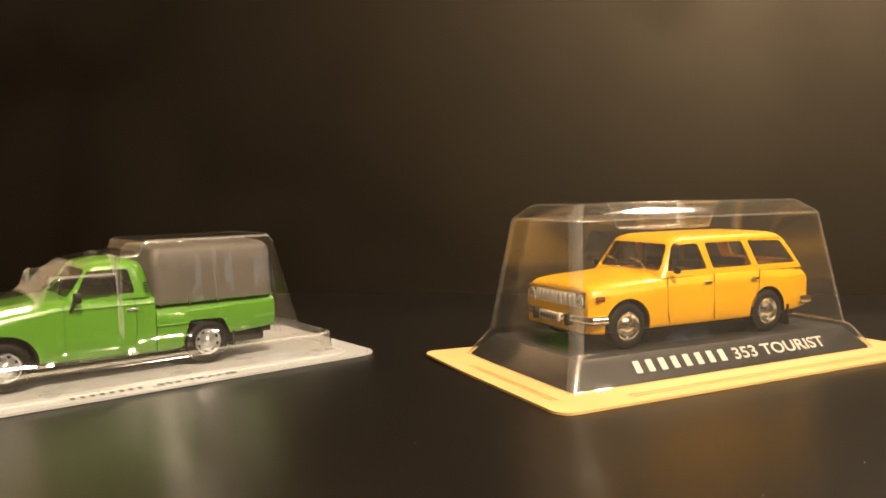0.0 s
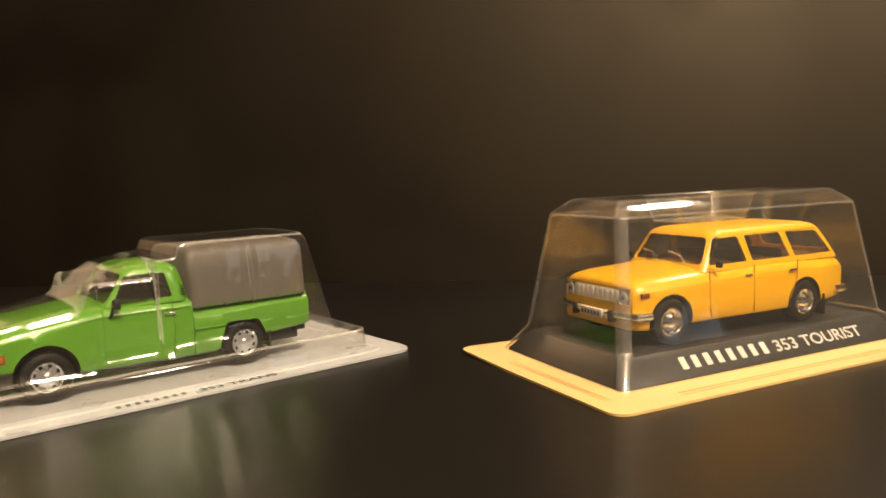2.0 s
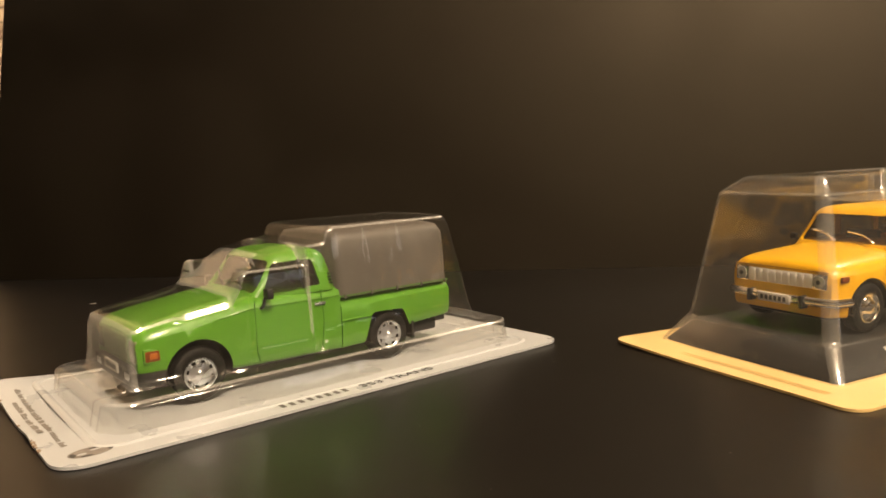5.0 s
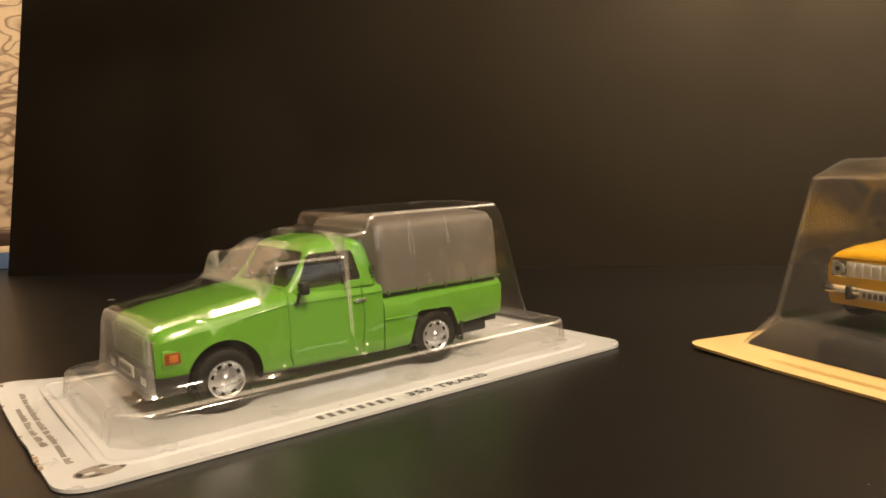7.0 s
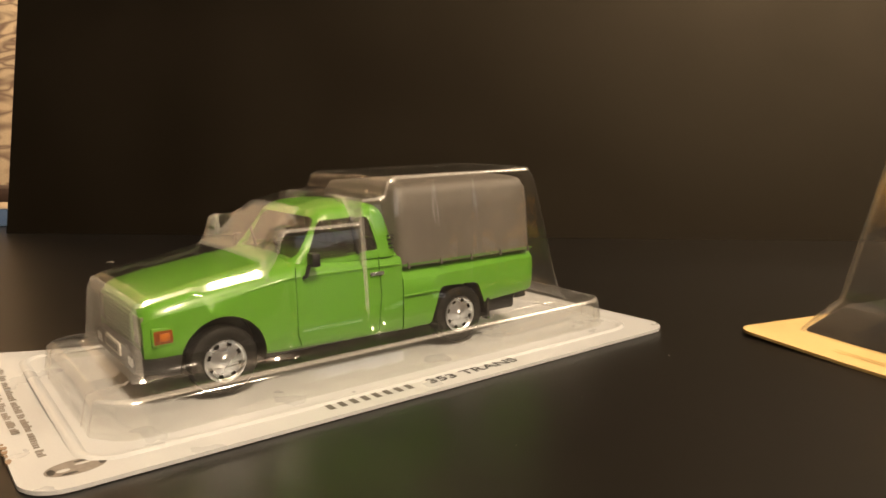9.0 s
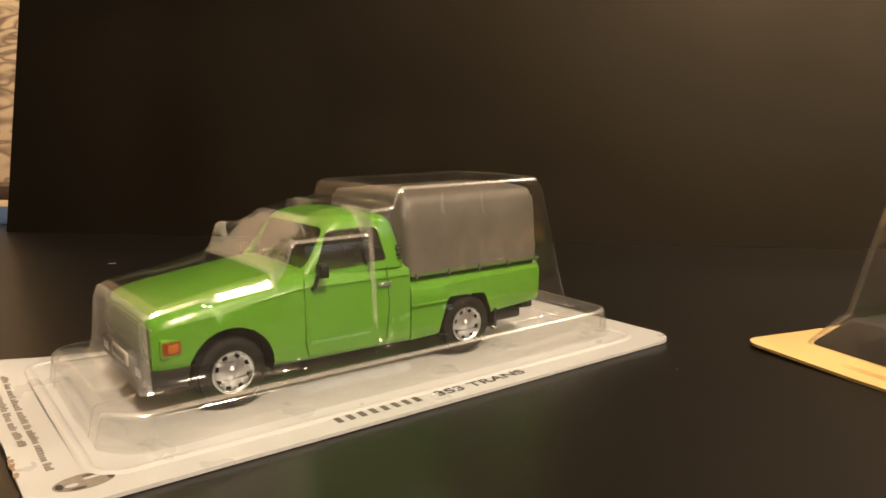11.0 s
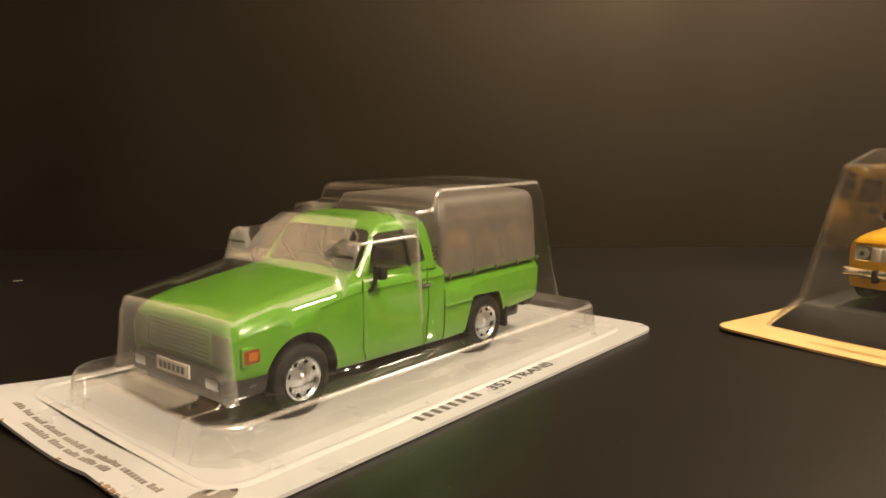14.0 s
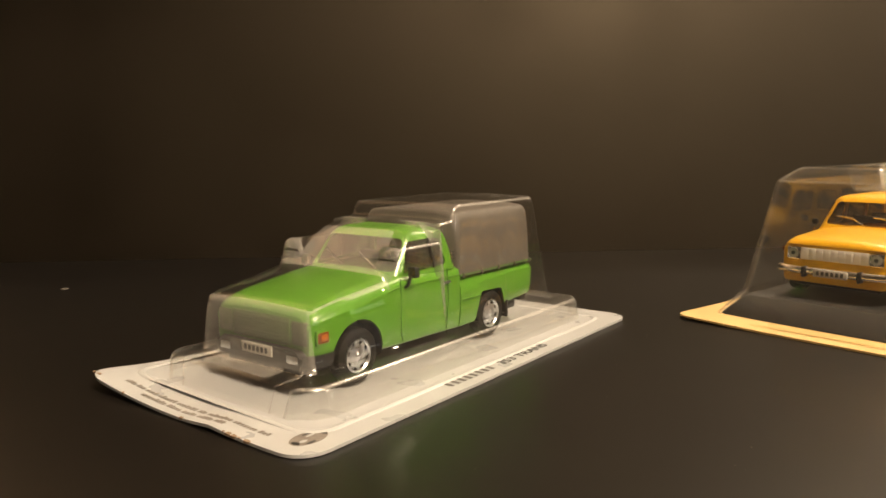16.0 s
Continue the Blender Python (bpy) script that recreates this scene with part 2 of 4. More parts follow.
def tube(pts, r, n=8, into=None):
    """A round bar through points."""
    loops = []
    pts = [Vector(p) for p in pts]
    for i, p in enumerate(pts):
        d = (pts[min(i + 1, len(pts) - 1)] - pts[max(i - 1, 0)]).normalized()
        s = d.cross(Vector((0, 0, 1)) if abs(d.z) < 0.9 else Vector((1, 0, 0))).normalized()
        u = s.cross(d)
        loops.append([tuple(p + r * (math.cos(2 * math.pi * k / n) * s + math.sin(2 * math.pi * k / n) * u)) for k in range(n)])
    return rings(loops, into=into)


def cut(bm, tools, thick=0.0):
    """The mesh with tool meshes cut out of it (millimetres), thickened inwards first where asked."""
    bmesh.ops.recalc_face_normals(bm, faces=bm.faces)
    me = bpy.data.meshes.new("work")
    bm.to_mesh(me)
    bm.free()
    ob = new("work", me)
    if thick:
        so = ob.modifiers.new("thick", "SOLIDIFY")
        so.thickness, so.offset = thick, -1
    extra = []
    for tb in tools:
        bmesh.ops.recalc_face_normals(tb, faces=tb.faces)
        tm = bpy.data.meshes.new("tool")
        tb.to_mesh(tm)
        tb.free()
        to = new("tool", tm)
        extra.append(to)
        mod = ob.modifiers.new("cut", "BOOLEAN")
        mod.operation, mod.object, mod.solver = "DIFFERENCE", to, "EXACT"
    bpy.context.view_layer.update()
    dg = bpy.context.evaluated_depsgraph_get()
    done = bpy.data.meshes.new_from_object(ob.evaluated_get(dg))
    res = bmesh.new()
    res.from_mesh(done)
    for o in (ob, *extra):
        data = o.data
        bpy.data.objects.remove(o)
        bpy.data.meshes.remove(data)
    bpy.data.meshes.remove(done)
    return res


def lettering(name, text, size, mat, parent, m, label="", width=0.0):
    """Words as thin raised print."""
    cu = bpy.data.curves.new("words", "FONT")
    cu.body, cu.size, cu.extrude, cu.offset = text, size * MM, 0.00003, size * 0.000012
    ob = new("words", cu)
    bpy.context.view_layer.update()
    me = bpy.data.meshes.new_from_object(ob.evaluated_get(bpy.context.evaluated_depsgraph_get()))
    bpy.data.objects.remove(ob)
    bpy.data.curves.remove(cu)
    me.materials.clear()
    me.materials.append(mat)
    if width:
        wide = max(v.co.x for v in me.vertices)
        for v in me.vertices:
            v.co.x *= width * MM / wide
    ob = new(name, me)
    ob.parent = parent
    ob.matrix_local = m
    return tagged(ob, label)


# ---- the large structure ----
def slab(name, x0, x1, y0, y1, z0, z1, mat, label, category, bevel=0.0, kind="structure", m=None):
    return single(name, box(x0 / MM, x1 / MM, y0 / MM, y1 / MM, z0 / MM, z1 / MM, bevel), mat, m or Matrix(), label, category, kind=kind)


slab("floor", -1.9, 3.4, -3.0, 1.0, -0.78, -0.74, FLOOR_WOOD, "brown wooden floor of the room", "floor")
slab("ceiling", -1.9, 3.4, -3.0, 1.0, 1.75, 1.79, CEILING_PAINT, "plain pale painted ceiling of the room", "ceiling")
slab("wall_south", -1.9, 3.4, -3.06, -3.0, -0.78, 1.79, WALL_PAINT, "plain brown painted room wall", "wall")
slab("wall_west", -1.96, -1.9, -3.06, 1.06, -0.78, 1.79, WALLPAPER, "plain dark brown room wall out of view, kept dark to limit reflections", "wall")
single("wall_east", cut(box(3400, 3460, -3060, 1060, -780, 1790), [box(3300, 3600, -1580, -1000, 225, 650)]), WALL_PAINT, Matrix(), "plain brown painted room wall with a window opening", "wall", kind="structure")
# unseen window, assumed and sized for the bluish reflections on the blister
win = thing("window_1", Matrix.Translation((3.43, -1.29, 0.4375)), "white framed window with dusk outside, assumed from bluish reflections", "window", kind="structure")
for y0, y1, z0, z1 in ((-290, -262, -212, 212), (262, 290, -212, 212), (-262, 262, -212, -190), (-262, 262, 190, 212), (-12, 12, -190, 190)):
    part("window_frame", box(-28, 28, y0, y1, z0, z1, 3), CEILING_PAINT, win)
slab("backdrop", 4.0, 4.02, -4.2, 1.7, -1.2, 2.6, glow("dusk_sky", (0.7, 0.83, 1.0), 0.6), "plain glowing blue dusk sky outside the assumed window", "sky")
slab("wall_north", -1.9, 3.4, 1.0, 1.06, -0.78, 1.79, WALL_PAINT, "plain brown painted room wall", "wall")
table = thing("table", Matrix(), "black table with satin laminate top", "table")
part("tabletop", box(-800, 1100, -500, 570, -30, 0, 1.5), BLACK_LAMINATE, table, "black satin laminate tabletop")
for x in (-760, 1060):
    for y in (-460, 530):
        part("leg", box(x - 25, x + 25, y - 25, y + 25, -740, -30, 2), BLACK_PLASTIC, table)
LEAN = 205 * math.tan(radians(12))
back = single("back_panel", prism([(0, 0.05), (4.1, 0.05), (4.1 + LEAN, 205), (LEAN, 205)], "x", -371, 640), BLACK_BOARD, pose(0.05, 0.4075, 0, 0, 0, -8.98), "black satin board leaning back behind the toy cars", "panel")


def curtain():
    loops = []
    for z in (-700, 1500):
        loops.append([(x, 8 * math.sin(x * 0.021) + 5 * math.sin(x * 0.053 + 1), z) for x in range(-1850, -20, 15)])
    bm = rings(loops, False, False, closed=False)
    bmesh.ops.solidify(bm, geom=bm.faces[:], thickness=2.0)
    return bm


single("curtain", curtain(), CLOTH, pose(0, 0.95, 0), "beige cloth hanging with brown branching pattern", "curtain")
# blurred strips taken for books, heights placed to fit the camera's view
single("blue_book", box(-90, 60, 0, 34, 0, 10, 0.8), BLUE_CLOTH, pose(-0.36, 0.498, 0, 0, 0, 1), "thin blue cloth-bound book lying on the table", "book", "books behind the panel")
single("cream_book", box(-88, 56, 0, 34, 0, 4.0, 0.5), CREAM_PAPER, pose(-0.36, 0.499, 0.0101, 0, 0, 0), "thin cream paper-bound book on a blue book", "book", "books behind the panel")
# soft dark band, given a body as a third book
single("dark_book", box(-90, 54, 0, 33, 0, 8, 0.6), DARK_COVER, pose(-0.36, 0.4995, 0.0142, 0, 0, -1), "dark brown band shaped as a book on top of two others", "book", "books behind the panel")


# ---- toy car pieces ----
def wheel_parts(car, x, y, r, rim_r, rim_mat, slots, z0=0.0):
    """One wheel at x, its outer face towards the sign of y."""
    s = 1 if y > 0 else -1
    n = 40

    def lathe(prof, gap=None):
        bm = bmesh.new()
        vs = [[bm.verts.new((x + q * math.cos(2 * math.pi * k / n), y + s * o, r + z0 + q * math.sin(2 * math.pi * k / n))) for k in range(n)] for q, o in prof]
        for i, (a, b) in enumerate(zip(vs, vs[1:])):
            for k in range(n):
                if gap and i == gap and k % 5 in (1, 2):
                    continue
                bm.faces.new((a[k], a[(k + 1) % n], b[(k + 1) % n], b[k]))
        return bm, vs

    bm, vs = lathe([(rim_r * 0.9, -4.2), (rim_r * 0.9, -1.6)])
    bm.faces.new(vs[1])
    bm.faces.new(list(reversed(vs[0])))
    drum = part("wheel", bm, BLACK_PLASTIC, car)
    bm, vs = lathe([(rim_r * 0.98, -4.2), (r - 0.9, -4.4), (r - 0.2, -3.9), (r, -3.2), (r, -1.0), (r - 0.25, -0.4), (r - 0.9, -0.05), (r - 1.5, 0.05), (rim_r + 0.25, -0.1), (rim_r * 0.98, -0.35)])
    part("tyre", bm, RUBBER, drum, "black rubber tyre")
    if slots:
        prof = [(rim_r, -1.0), (rim_r, -0.05), (rim_r - 0.35, -0.02), (rim_r * 0.84, -0.4), (rim_r * 0.68, -0.55), (rim_r * 0.52, -0.42), (rim_r * 0.34, -0.25), (rim_r * 0.22, -0.1), (rim_r * 0.16, 0.15), (0.02, 0.25)]
        bm, vs = lathe(prof, 3)
        part("rim", bm, rim_mat, drum, "silver slotted wheel rim")
    else:
        prof = [(rim_r, -1.0), (rim_r, 0.0), (rim_r - 0.3, 0.05), (rim_r - 0.5, -0.3), (rim_r * 0.72, -0.45), (rim_r * 0.6, -0.15), (rim_r * 0.5, 0.3), (rim_r * 0.38, 0.55), (rim_r * 0.2, 0.7), (0.02, 0.75)]
        bm, vs = lathe(prof)
        part("rim", bm, rim_mat, drum, "bright chrome wheel with domed hub cap")


def lower_shell(xs, zb, zs, zt, w, nose=None):
    """The lower body: sections with sill, bulged side, shoulder and crowned top."""
    loops = []
    for x in xs:
        b, s, t, h = zb(x), zs(x), zt(x), w(x)
        half = [(0, b), (h - 1.6, b), (h - 0.9, b + 0.2), (h - 0.45, b + 1.0)]
        mid = b + (s - b) * 0.62
        half += [(h - 0.12, b + (mid - b) * 0.5), (h, mid), (h - 0.1, mid + (s - mid) * 0.45), (h - 0.15, s - 3.0), (h - 0.6, s - 1.7), (h - 1.7, s - 0.75), (h - 3.2, s)]
        for f in (0.8, 0.6, 0.4, 0.2):
            half.append(((h - 3.2) * f, s + (t - s) * (1 - f ** 2.2)))
        half.append((0, t))
        loops.append(mirror_section(x, half))
    return rings(loops)


def cabin_shell(layers):
    """Roof and pillars from plan outlines, one above the other."""
    return rings([rounded_plan(x0, x1, w0, w1, r, z, 6) for z, x0, x1, w0, w1, r in layers], cap0=False)


def lerp(*pairs):
    xs, vs = [p[0] for p in pairs], [p[1] for p in pairs]
    return lambda x: float(np.interp(x, xs, vs))


def steps(a, b, d):
    return list(np.arange(a, b, d)) + [b]


def side_strip(name, pts, width, y, mat, car, label=""):
    """A narrow strip along a line on the car's side at y."""
    bm = bmesh.new()
    for (x0, z0), (x1, z1) in zip(pts, pts[1:]):
        d = Vector((x1 - x0, z1 - z0)).normalized() * width / 2
        nx, nz = -d.y, d.x
        prism([(x0 + nx, z0 + nz), (x0 - nx, z0 - nz), (x1 - nx, z1 - nz), (x1 + nx, z1 + nz)], "y", y - 0.25, y + 0.05, into=bm)
    return part(name, bm, mat, car, label)


def seats(car, x0, x1, z0, z1, w):
    """Seats, dashboard and steering wheel inside."""
    for s in (-1, 1):
        bm = box(x0, x0 + 7, s * w * 0.5 - w * 0.36, s * w * 0.5 + w * 0.36, z0, z0 + 2.4, 0.7)
        box(x0 - 1.6, x0 + 0.8, s * w * 0.5 - w * 0.36, s * w * 0.5 + w * 0.36, z0, z1, 0.7, into=bm)
        part("seat", bm, SEAT, car, "dark brown moulded seat")
    part("dashboard", box(x1 - 3.5, x1, -w + 0.6, w - 0.6, z0 + 3.0, z0 + 6.6, 0.6), BLACK_PLASTIC, car)
    ring = [(x1 - 4.4 - 0.5 * math.sin(a), -w * 0.5 + 2.6 * math.cos(a), z0 + 7.2 + 2.3 * math.sin(a)) for a in [2 * math.pi * k / 20 for k in range(21)]]
    part("steering_wheel", tube(ring, 0.25, 6), BLACK_PLASTIC, car)


def arch_liner(car, poly, s):
    """The dark inside of a wheel arch."""
    bm = bmesh.new()
    cx, cz = sum(p[0] for p in poly) / len(poly), sum(p[1] for p in poly) / len(poly)
    inner = [(cx + (x - cx) * 0.985, max(5.6, cz + (z - cz) * 0.985)) for x, z in poly]
    rings([[(x, s * 12.3, z) for x, z in inner], [(x, s * 18.0, z) for x, z in inner]], True, False, into=bm)
    return part("arch_liner", bm, BLACK_PLASTIC, car, "black wheel arch lining")


# ---- the green pickup ----
G = pose(-0.0993, 0.2370, 0.0014, 0, 0, 218.8)
pickup = thing("toy_pickup", G, "green toy pickup with grey tarpaulin cover, inside a clear blister", "toy car")


def green_body():
    zb = lerp((-13, 5.6), (16, 6.2), (36, 7.6), (43, 8.2))
    zs = lerp((-13, 24.2), (11, 24.2), (17, 23.6), (35, 21.2), (39.6, 20.3), (42.2, 19.5), (43.2, 18.2))
    zt = lerp((-13, 24.3), (11, 25.2), (17, 24.7), (35, 22.2), (39.6, 21.2), (42.2, 20.2), (43.2, 18.8))
    w = lerp((-13, 18.4), (20, 18.6), (36, 18.2), (40, 17.8), (42, 17.3), (43.2, 16.6))
    bm = lower_shell(steps(-13, 43.2, 1.1), zb, zs, zt, w)
    tools = [prism(circle(28.5, 7.3, 8.6, 48), "y", s * 12, s * 24) for s in (-1, 1)]
    tools.append(box(36, 50, -30, 30, -5, 7.6))
    return cut(bm, tools)


part("body", green_body(), GREEN, pickup, "glossy grass-green bonnet, wings and doors", 45)


def green_bed():
    zb = lerp((-53.2, 9.6), (-38, 8.6), (-22, 5.8), (-13.2, 5.6))
    one = lambda v: (lambda x: v)
    bm = lower_shell(steps(-53.2, -13.2, 2.0), zb, one(20.4), one(20.5), lerp((-53.2, 17.9), (-51.4, 18.6), (-13.2, 18.6)))
    arch = [(-20.2, 3), (-21.5, 8), (-23.6, 14.6), (-34.6, 14.2), (-37.2, 8.6), (-38.2, 3)]
    tools = [prism(rounded_poly(arch, 1.2), "y", s * 12, s * 24) for s in (-1, 1)]
    return cut(bm, tools)


bed = part("cargo_bed", green_bed(), GREEN, pickup, "green drop-sided cargo bed", 40)
for s in (-1, 1):
    part("bed_ledge", box(-23.2, -13.0, s * 18.75 - 0.25, s * 18.75 + 0.25, 13.6, 14.0, 0.1), GREEN, bed)
    part("mudguard", box(-38.6, -37.8, s * 16 - 2.4, s * 16 + 2.4, 4.2, 9.6, 0.2), BLACK_PLASTIC, pickup, "black mud flap")
    part("tow_block", box(-52.2, -48.4, s * 13.5 - 3, s * 13.5 + 3, 7.6, 9.9, 0.3), BLACK_PLASTIC, pickup)
part("underframe", box(-51, 43, -13.5, 13.5, 4.4, 8.4, 0.8), BLACK_PLASTIC, pickup, "black underframe")


def green_cab():
    bm = cabin_shell([
        (23.2, -12.6, 13.8, 18.0, 16.4, 3.0), (24.4, -12.6, 12.8, 17.9, 16.2, 3.2), (28.0, -12.0, 10.0, 17.2, 15.6, 3.4),
        (31.8, -11.2, 7.3, 16.3, 14.9, 3.6), (33.2, -10.6, 6.2, 15.8, 14.4, 3.6), (34.2, -9.6, 5.0, 14.9, 13.5, 3.4), (34.9, -8.0, 3.2, 12.8, 11.8, 3.2), (35.4, -4.6, 0.6, 8.0, 7.4, 2.5)])
    side = [(9.1, 24.9), (5.6, 32.0), (-5.8, 32.3), (-7.4, 24.9)]
    tools = [prism(rounded_poly(side, 0.9), "y", -30, 30)]
    tools.append(prism(rounded_poly([(-15.3, 24.8), (15.3, 24.8), (13.4, 32.9), (-13.4, 32.9)], 1.6), "x", 2, 30))
    tools.append(prism(rounded_poly([(-13, 26.0), (13, 26.0), (11.5, 32), (-11.5, 32)], 1.4), "x", -20, -9))
    return cut(bm, tools, 0.7)


cab = part("cab", green_cab(), GREEN, pickup, "green cab roof and pillars", 40)


def pane(poly3, thick=0.15):
    """A pane from four corners."""
    bm = bmesh.new()
    vs = [bm.verts.new(p) for p in poly3]
    f = bm.faces.new(vs)
    bmesh.ops.subdivide_edges(bm, edges=bm.edges[:], cuts=3, use_grid_fill=True)
    bmesh.ops.solidify(bm, geom=bm.faces[:], thickness=thick)
    return bm


def bowed_pane(x_low, x_top, w_low, w_top, z0, z1, bow):
    """A windscreen that bows forward in plan."""
    loops = []
    for k in range(7):
        f = k / 6
        xx, ww, zz = x_low + (x_top - x_low) * f, w_low + (w_top - w_low) * f, z0 + (z1 - z0) * f
        loops.append([(xx - bow * (abs(u) ** 3), ww * u, zz) for u in [i / 8 - 1 for i in range(17)]])
    bm = rings(loops, False, False, closed=False)
    bmesh.ops.solidify(bm, geom=bm.faces[:], thickness=0.15)
    return bm


part("windscreen", bowed_pane(12.2, 6.0, 15.4, 13.6, 24.3, 33.0, 2.4), GLASS, pickup, "clear plastic windscreen")
for s in (-1, 1):
    part("side_window", pane([(9.8, s * 16.9, 24.4), (5.6, s * 15.4, 32.4), (-7.8, s * 15.4, 32.4), (-7.8, s * 17.2, 24.4)]), GLASS, pickup, "clear side window")
    part("window_divider", tube([(-2.4, s * 17.5, 24.6), (-1.5, s * 16.0, 32.6)], 0.4, 8), BLACK_PLASTIC, cab, "black bar between the side windows")
    side_strip("door_gap", [(13.0, 23.6), (13.0, 9.5), (12.3, 7.0)], 0.12, s * 18.6, DARK_LINE, pickup)
    side_strip("door_gap", [(-6.8, 23.8), (-7.4, 15.0), (-6.4, 7.0)], 0.09, s * 18.6, DARK_LINE, pickup)
    side_strip("body_crease", [(24, 19.9), (14, 21.4), (-12.6, 21.2)], 0.3, s * 18.5, GREEN, pickup)
    part("door_handle", box(-8.0, -4.4, s * 18.65 - 0.3, s * 18.65 + 0.3, 19.5, 20.3, 0.2), SILVER, pickup, "silver door handle")
    for k in range(4):
        part("vent_slot", box(-11.4, -10.0, s * 17.5 - 0.35, s * 17.5 + 0.3, 24.9 + k * 0.9, 25.2 + k * 0.9), INK, cab)
    bm = box(8.6, 10.5, s * 20.0 - 1.3, s * 20.0 + 1.3, 23.6, 26.4, 0.3)
    mir = part("wing_mirror", bm, BLACK_PLASTIC, pickup, "black wing mirror")
    part("mirror_arm", tube([(11.2, s * 18.2, 21.2), (11.0, s * 19.2, 21.6), (10.4, s * 19.8, 24.2)], 0.45), BLACK_PLASTIC, mir)
seats(pickup, -6, 11.0, 15, 27, 15.5)


def tarp():
    loops = []
    for x in steps(-52.4, -12.4, 1.6):
        f = 0.25 * math.sin(x * 0.9) + 0.18 * math.sin(x * 2.1 + 1)
        e = max(0.0, 1 - min(abs(x + 52.4), abs(x + 12.4)) / 1.6)
        h = 17.6 - 1.2 * e
        top = 38.6 - 1.0 * e
        half = [(0, 20.3), (h + 0.9, 20.3), (h + 0.75 + 0.3 * f, 22.5), (h + 0.5 + 0.5 * f, 27), (h + 0.1 + 0.5 * f, 32), (h - 0.5 + 0.25 * f, 36), (h - 0.9, top - 1.8), (h - 1.6, top - 0.8), (h - 2.8, top - 0.2)]
        half += [((h - 2.8) * q, top + 0.5 * (1 - q * q) + 0.12 * f) for q in (0.75, 0.5, 0.25)] + [(0, top + 0.5)]
        loops.append(mirror_section(x, half))
    return rings(loops)


cover = part("tarpaulin", tarp(), TARP, pickup, "grey-brown creased tarpaulin cover", 60)
for s in (-1, 1):
    for k in range(5):
        x = -14.6 - k * 9.1
        part("tarp_hook", box(x - 0.24, x + 0.24, s * 18.75 - 0.4, s * 18.75 + 0.25, 19.9, 21.3, 0.12), TARP, cover)
    side_strip("tarp_hem", [(-52.4, 20.75), (-13.0, 20.75)], 0.35, s * 18.55, DARK_LINE, cover)
# front of the pickup
part("bumper", cut(lower_shell(steps(36.5, 44.6, 0.8), lerp((36, 6.2), (48, 6.8)), lerp((36, 11.0), (48, 10.8)), lerp((36, 11.1), (48, 11.0)), lerp((36.5, 18.3), (40.5, 18.2), (42.8, 17.5), (44.6, 15.6))),
     [prism(circle(28.5, 7.0, 8.7, 48), "y", s * 12, s * 24) for s in (-1, 1)]), BLACK_PLASTIC, pickup, "black plastic front bumper", 45)
part("number_plate", box(44.4, 45.0, -5.5, 5.5, 8.2, 10.8, 0.15), PLATE_WHITE, pickup, "white number plate with dark bars")
for k in range(6):
    part("plate_bar", box(44.95, 45.1, -4.3 + k * 1.5, -3.4 + k * 1.5, 8.9, 10.2), INK, pickup)
gr = part("grille", box(42.0, 43.5, -10.4, 10.4, 11.4, 18.0, 0.4), GREEN_GRILLE, pickup, "green slatted front grille")
for k in range(7):
    part("grille_slat", box(43.4, 43.65, -10.0, 10.0, 12.1 + k * 0.8, 12.4 + k * 0.8, 0.05), GREEN_GRILLE, gr)
for s in (-1, 1):
    part("headlight", box(41.8, 43.4, s * 13.4 - 2.7, s * 13.4 + 2.7, 11.8, 17.6, 0.5), GREEN_LENS, pickup, "rectangular headlight")
    part("fog_lamp", box(43.2, 44.7, s * 12.2 - 2.0, s * 12.2 + 2.0, 7.6, 9.6, 0.3), SILVER, pickup, "small bumper lamp")
    ind = part("indicator", box(38.0, 41.8, s * 17.5 - 0.9, s * 17.5 + 0.52, 12.3, 15.2, 0.4), ORANGE, pickup, "orange wraparound indicator")
    part("indicator_frame", box(37.7, 42.0, s * 17.5 - 0.8, s * 17.5 + 0.42, 12.0, 15.6, 0.3), GREEN, ind)
    part("indicator_bulb", box(38.7, 40.6, s * 17.5 + 0.4, s * 17.5 + 0.58, 13.0, 14.5, 0.2), AMBER, ind)
    part("wiper", tube([(12.2, s * 6 + 3, 25.6), (11.2, s * 6 - 1, 27.2), (9.9, s * 6 - 5, 29.0)], 0.28, 6), BLACK_PLASTIC, pickup)
    arch_liner(pickup, circle(28.5, 7.3, 8.6, 48), s)
    arch_liner(pickup, rounded_poly([(-20.2, 3), (-21.5, 8), (-23.6, 14.6), (-34.6, 14.2), (-37.2, 8.6), (-38.2, 3)], 1.2), s)
    for x in (28.5, -28.5):
        wheel_parts(pickup, x - (1.0 if x < 0 else 0.0), s * 18.1, 6.9, 4.25, SILVER, True)

# ---- the yellow estate ----
YM = pose(0.0840, 0.2480, 0.0080, 0, 0, 206.3)
estate = thing("toy_estate_car", YM, "yellow toy estate car on a black plinth inside a clear case", "toy car")


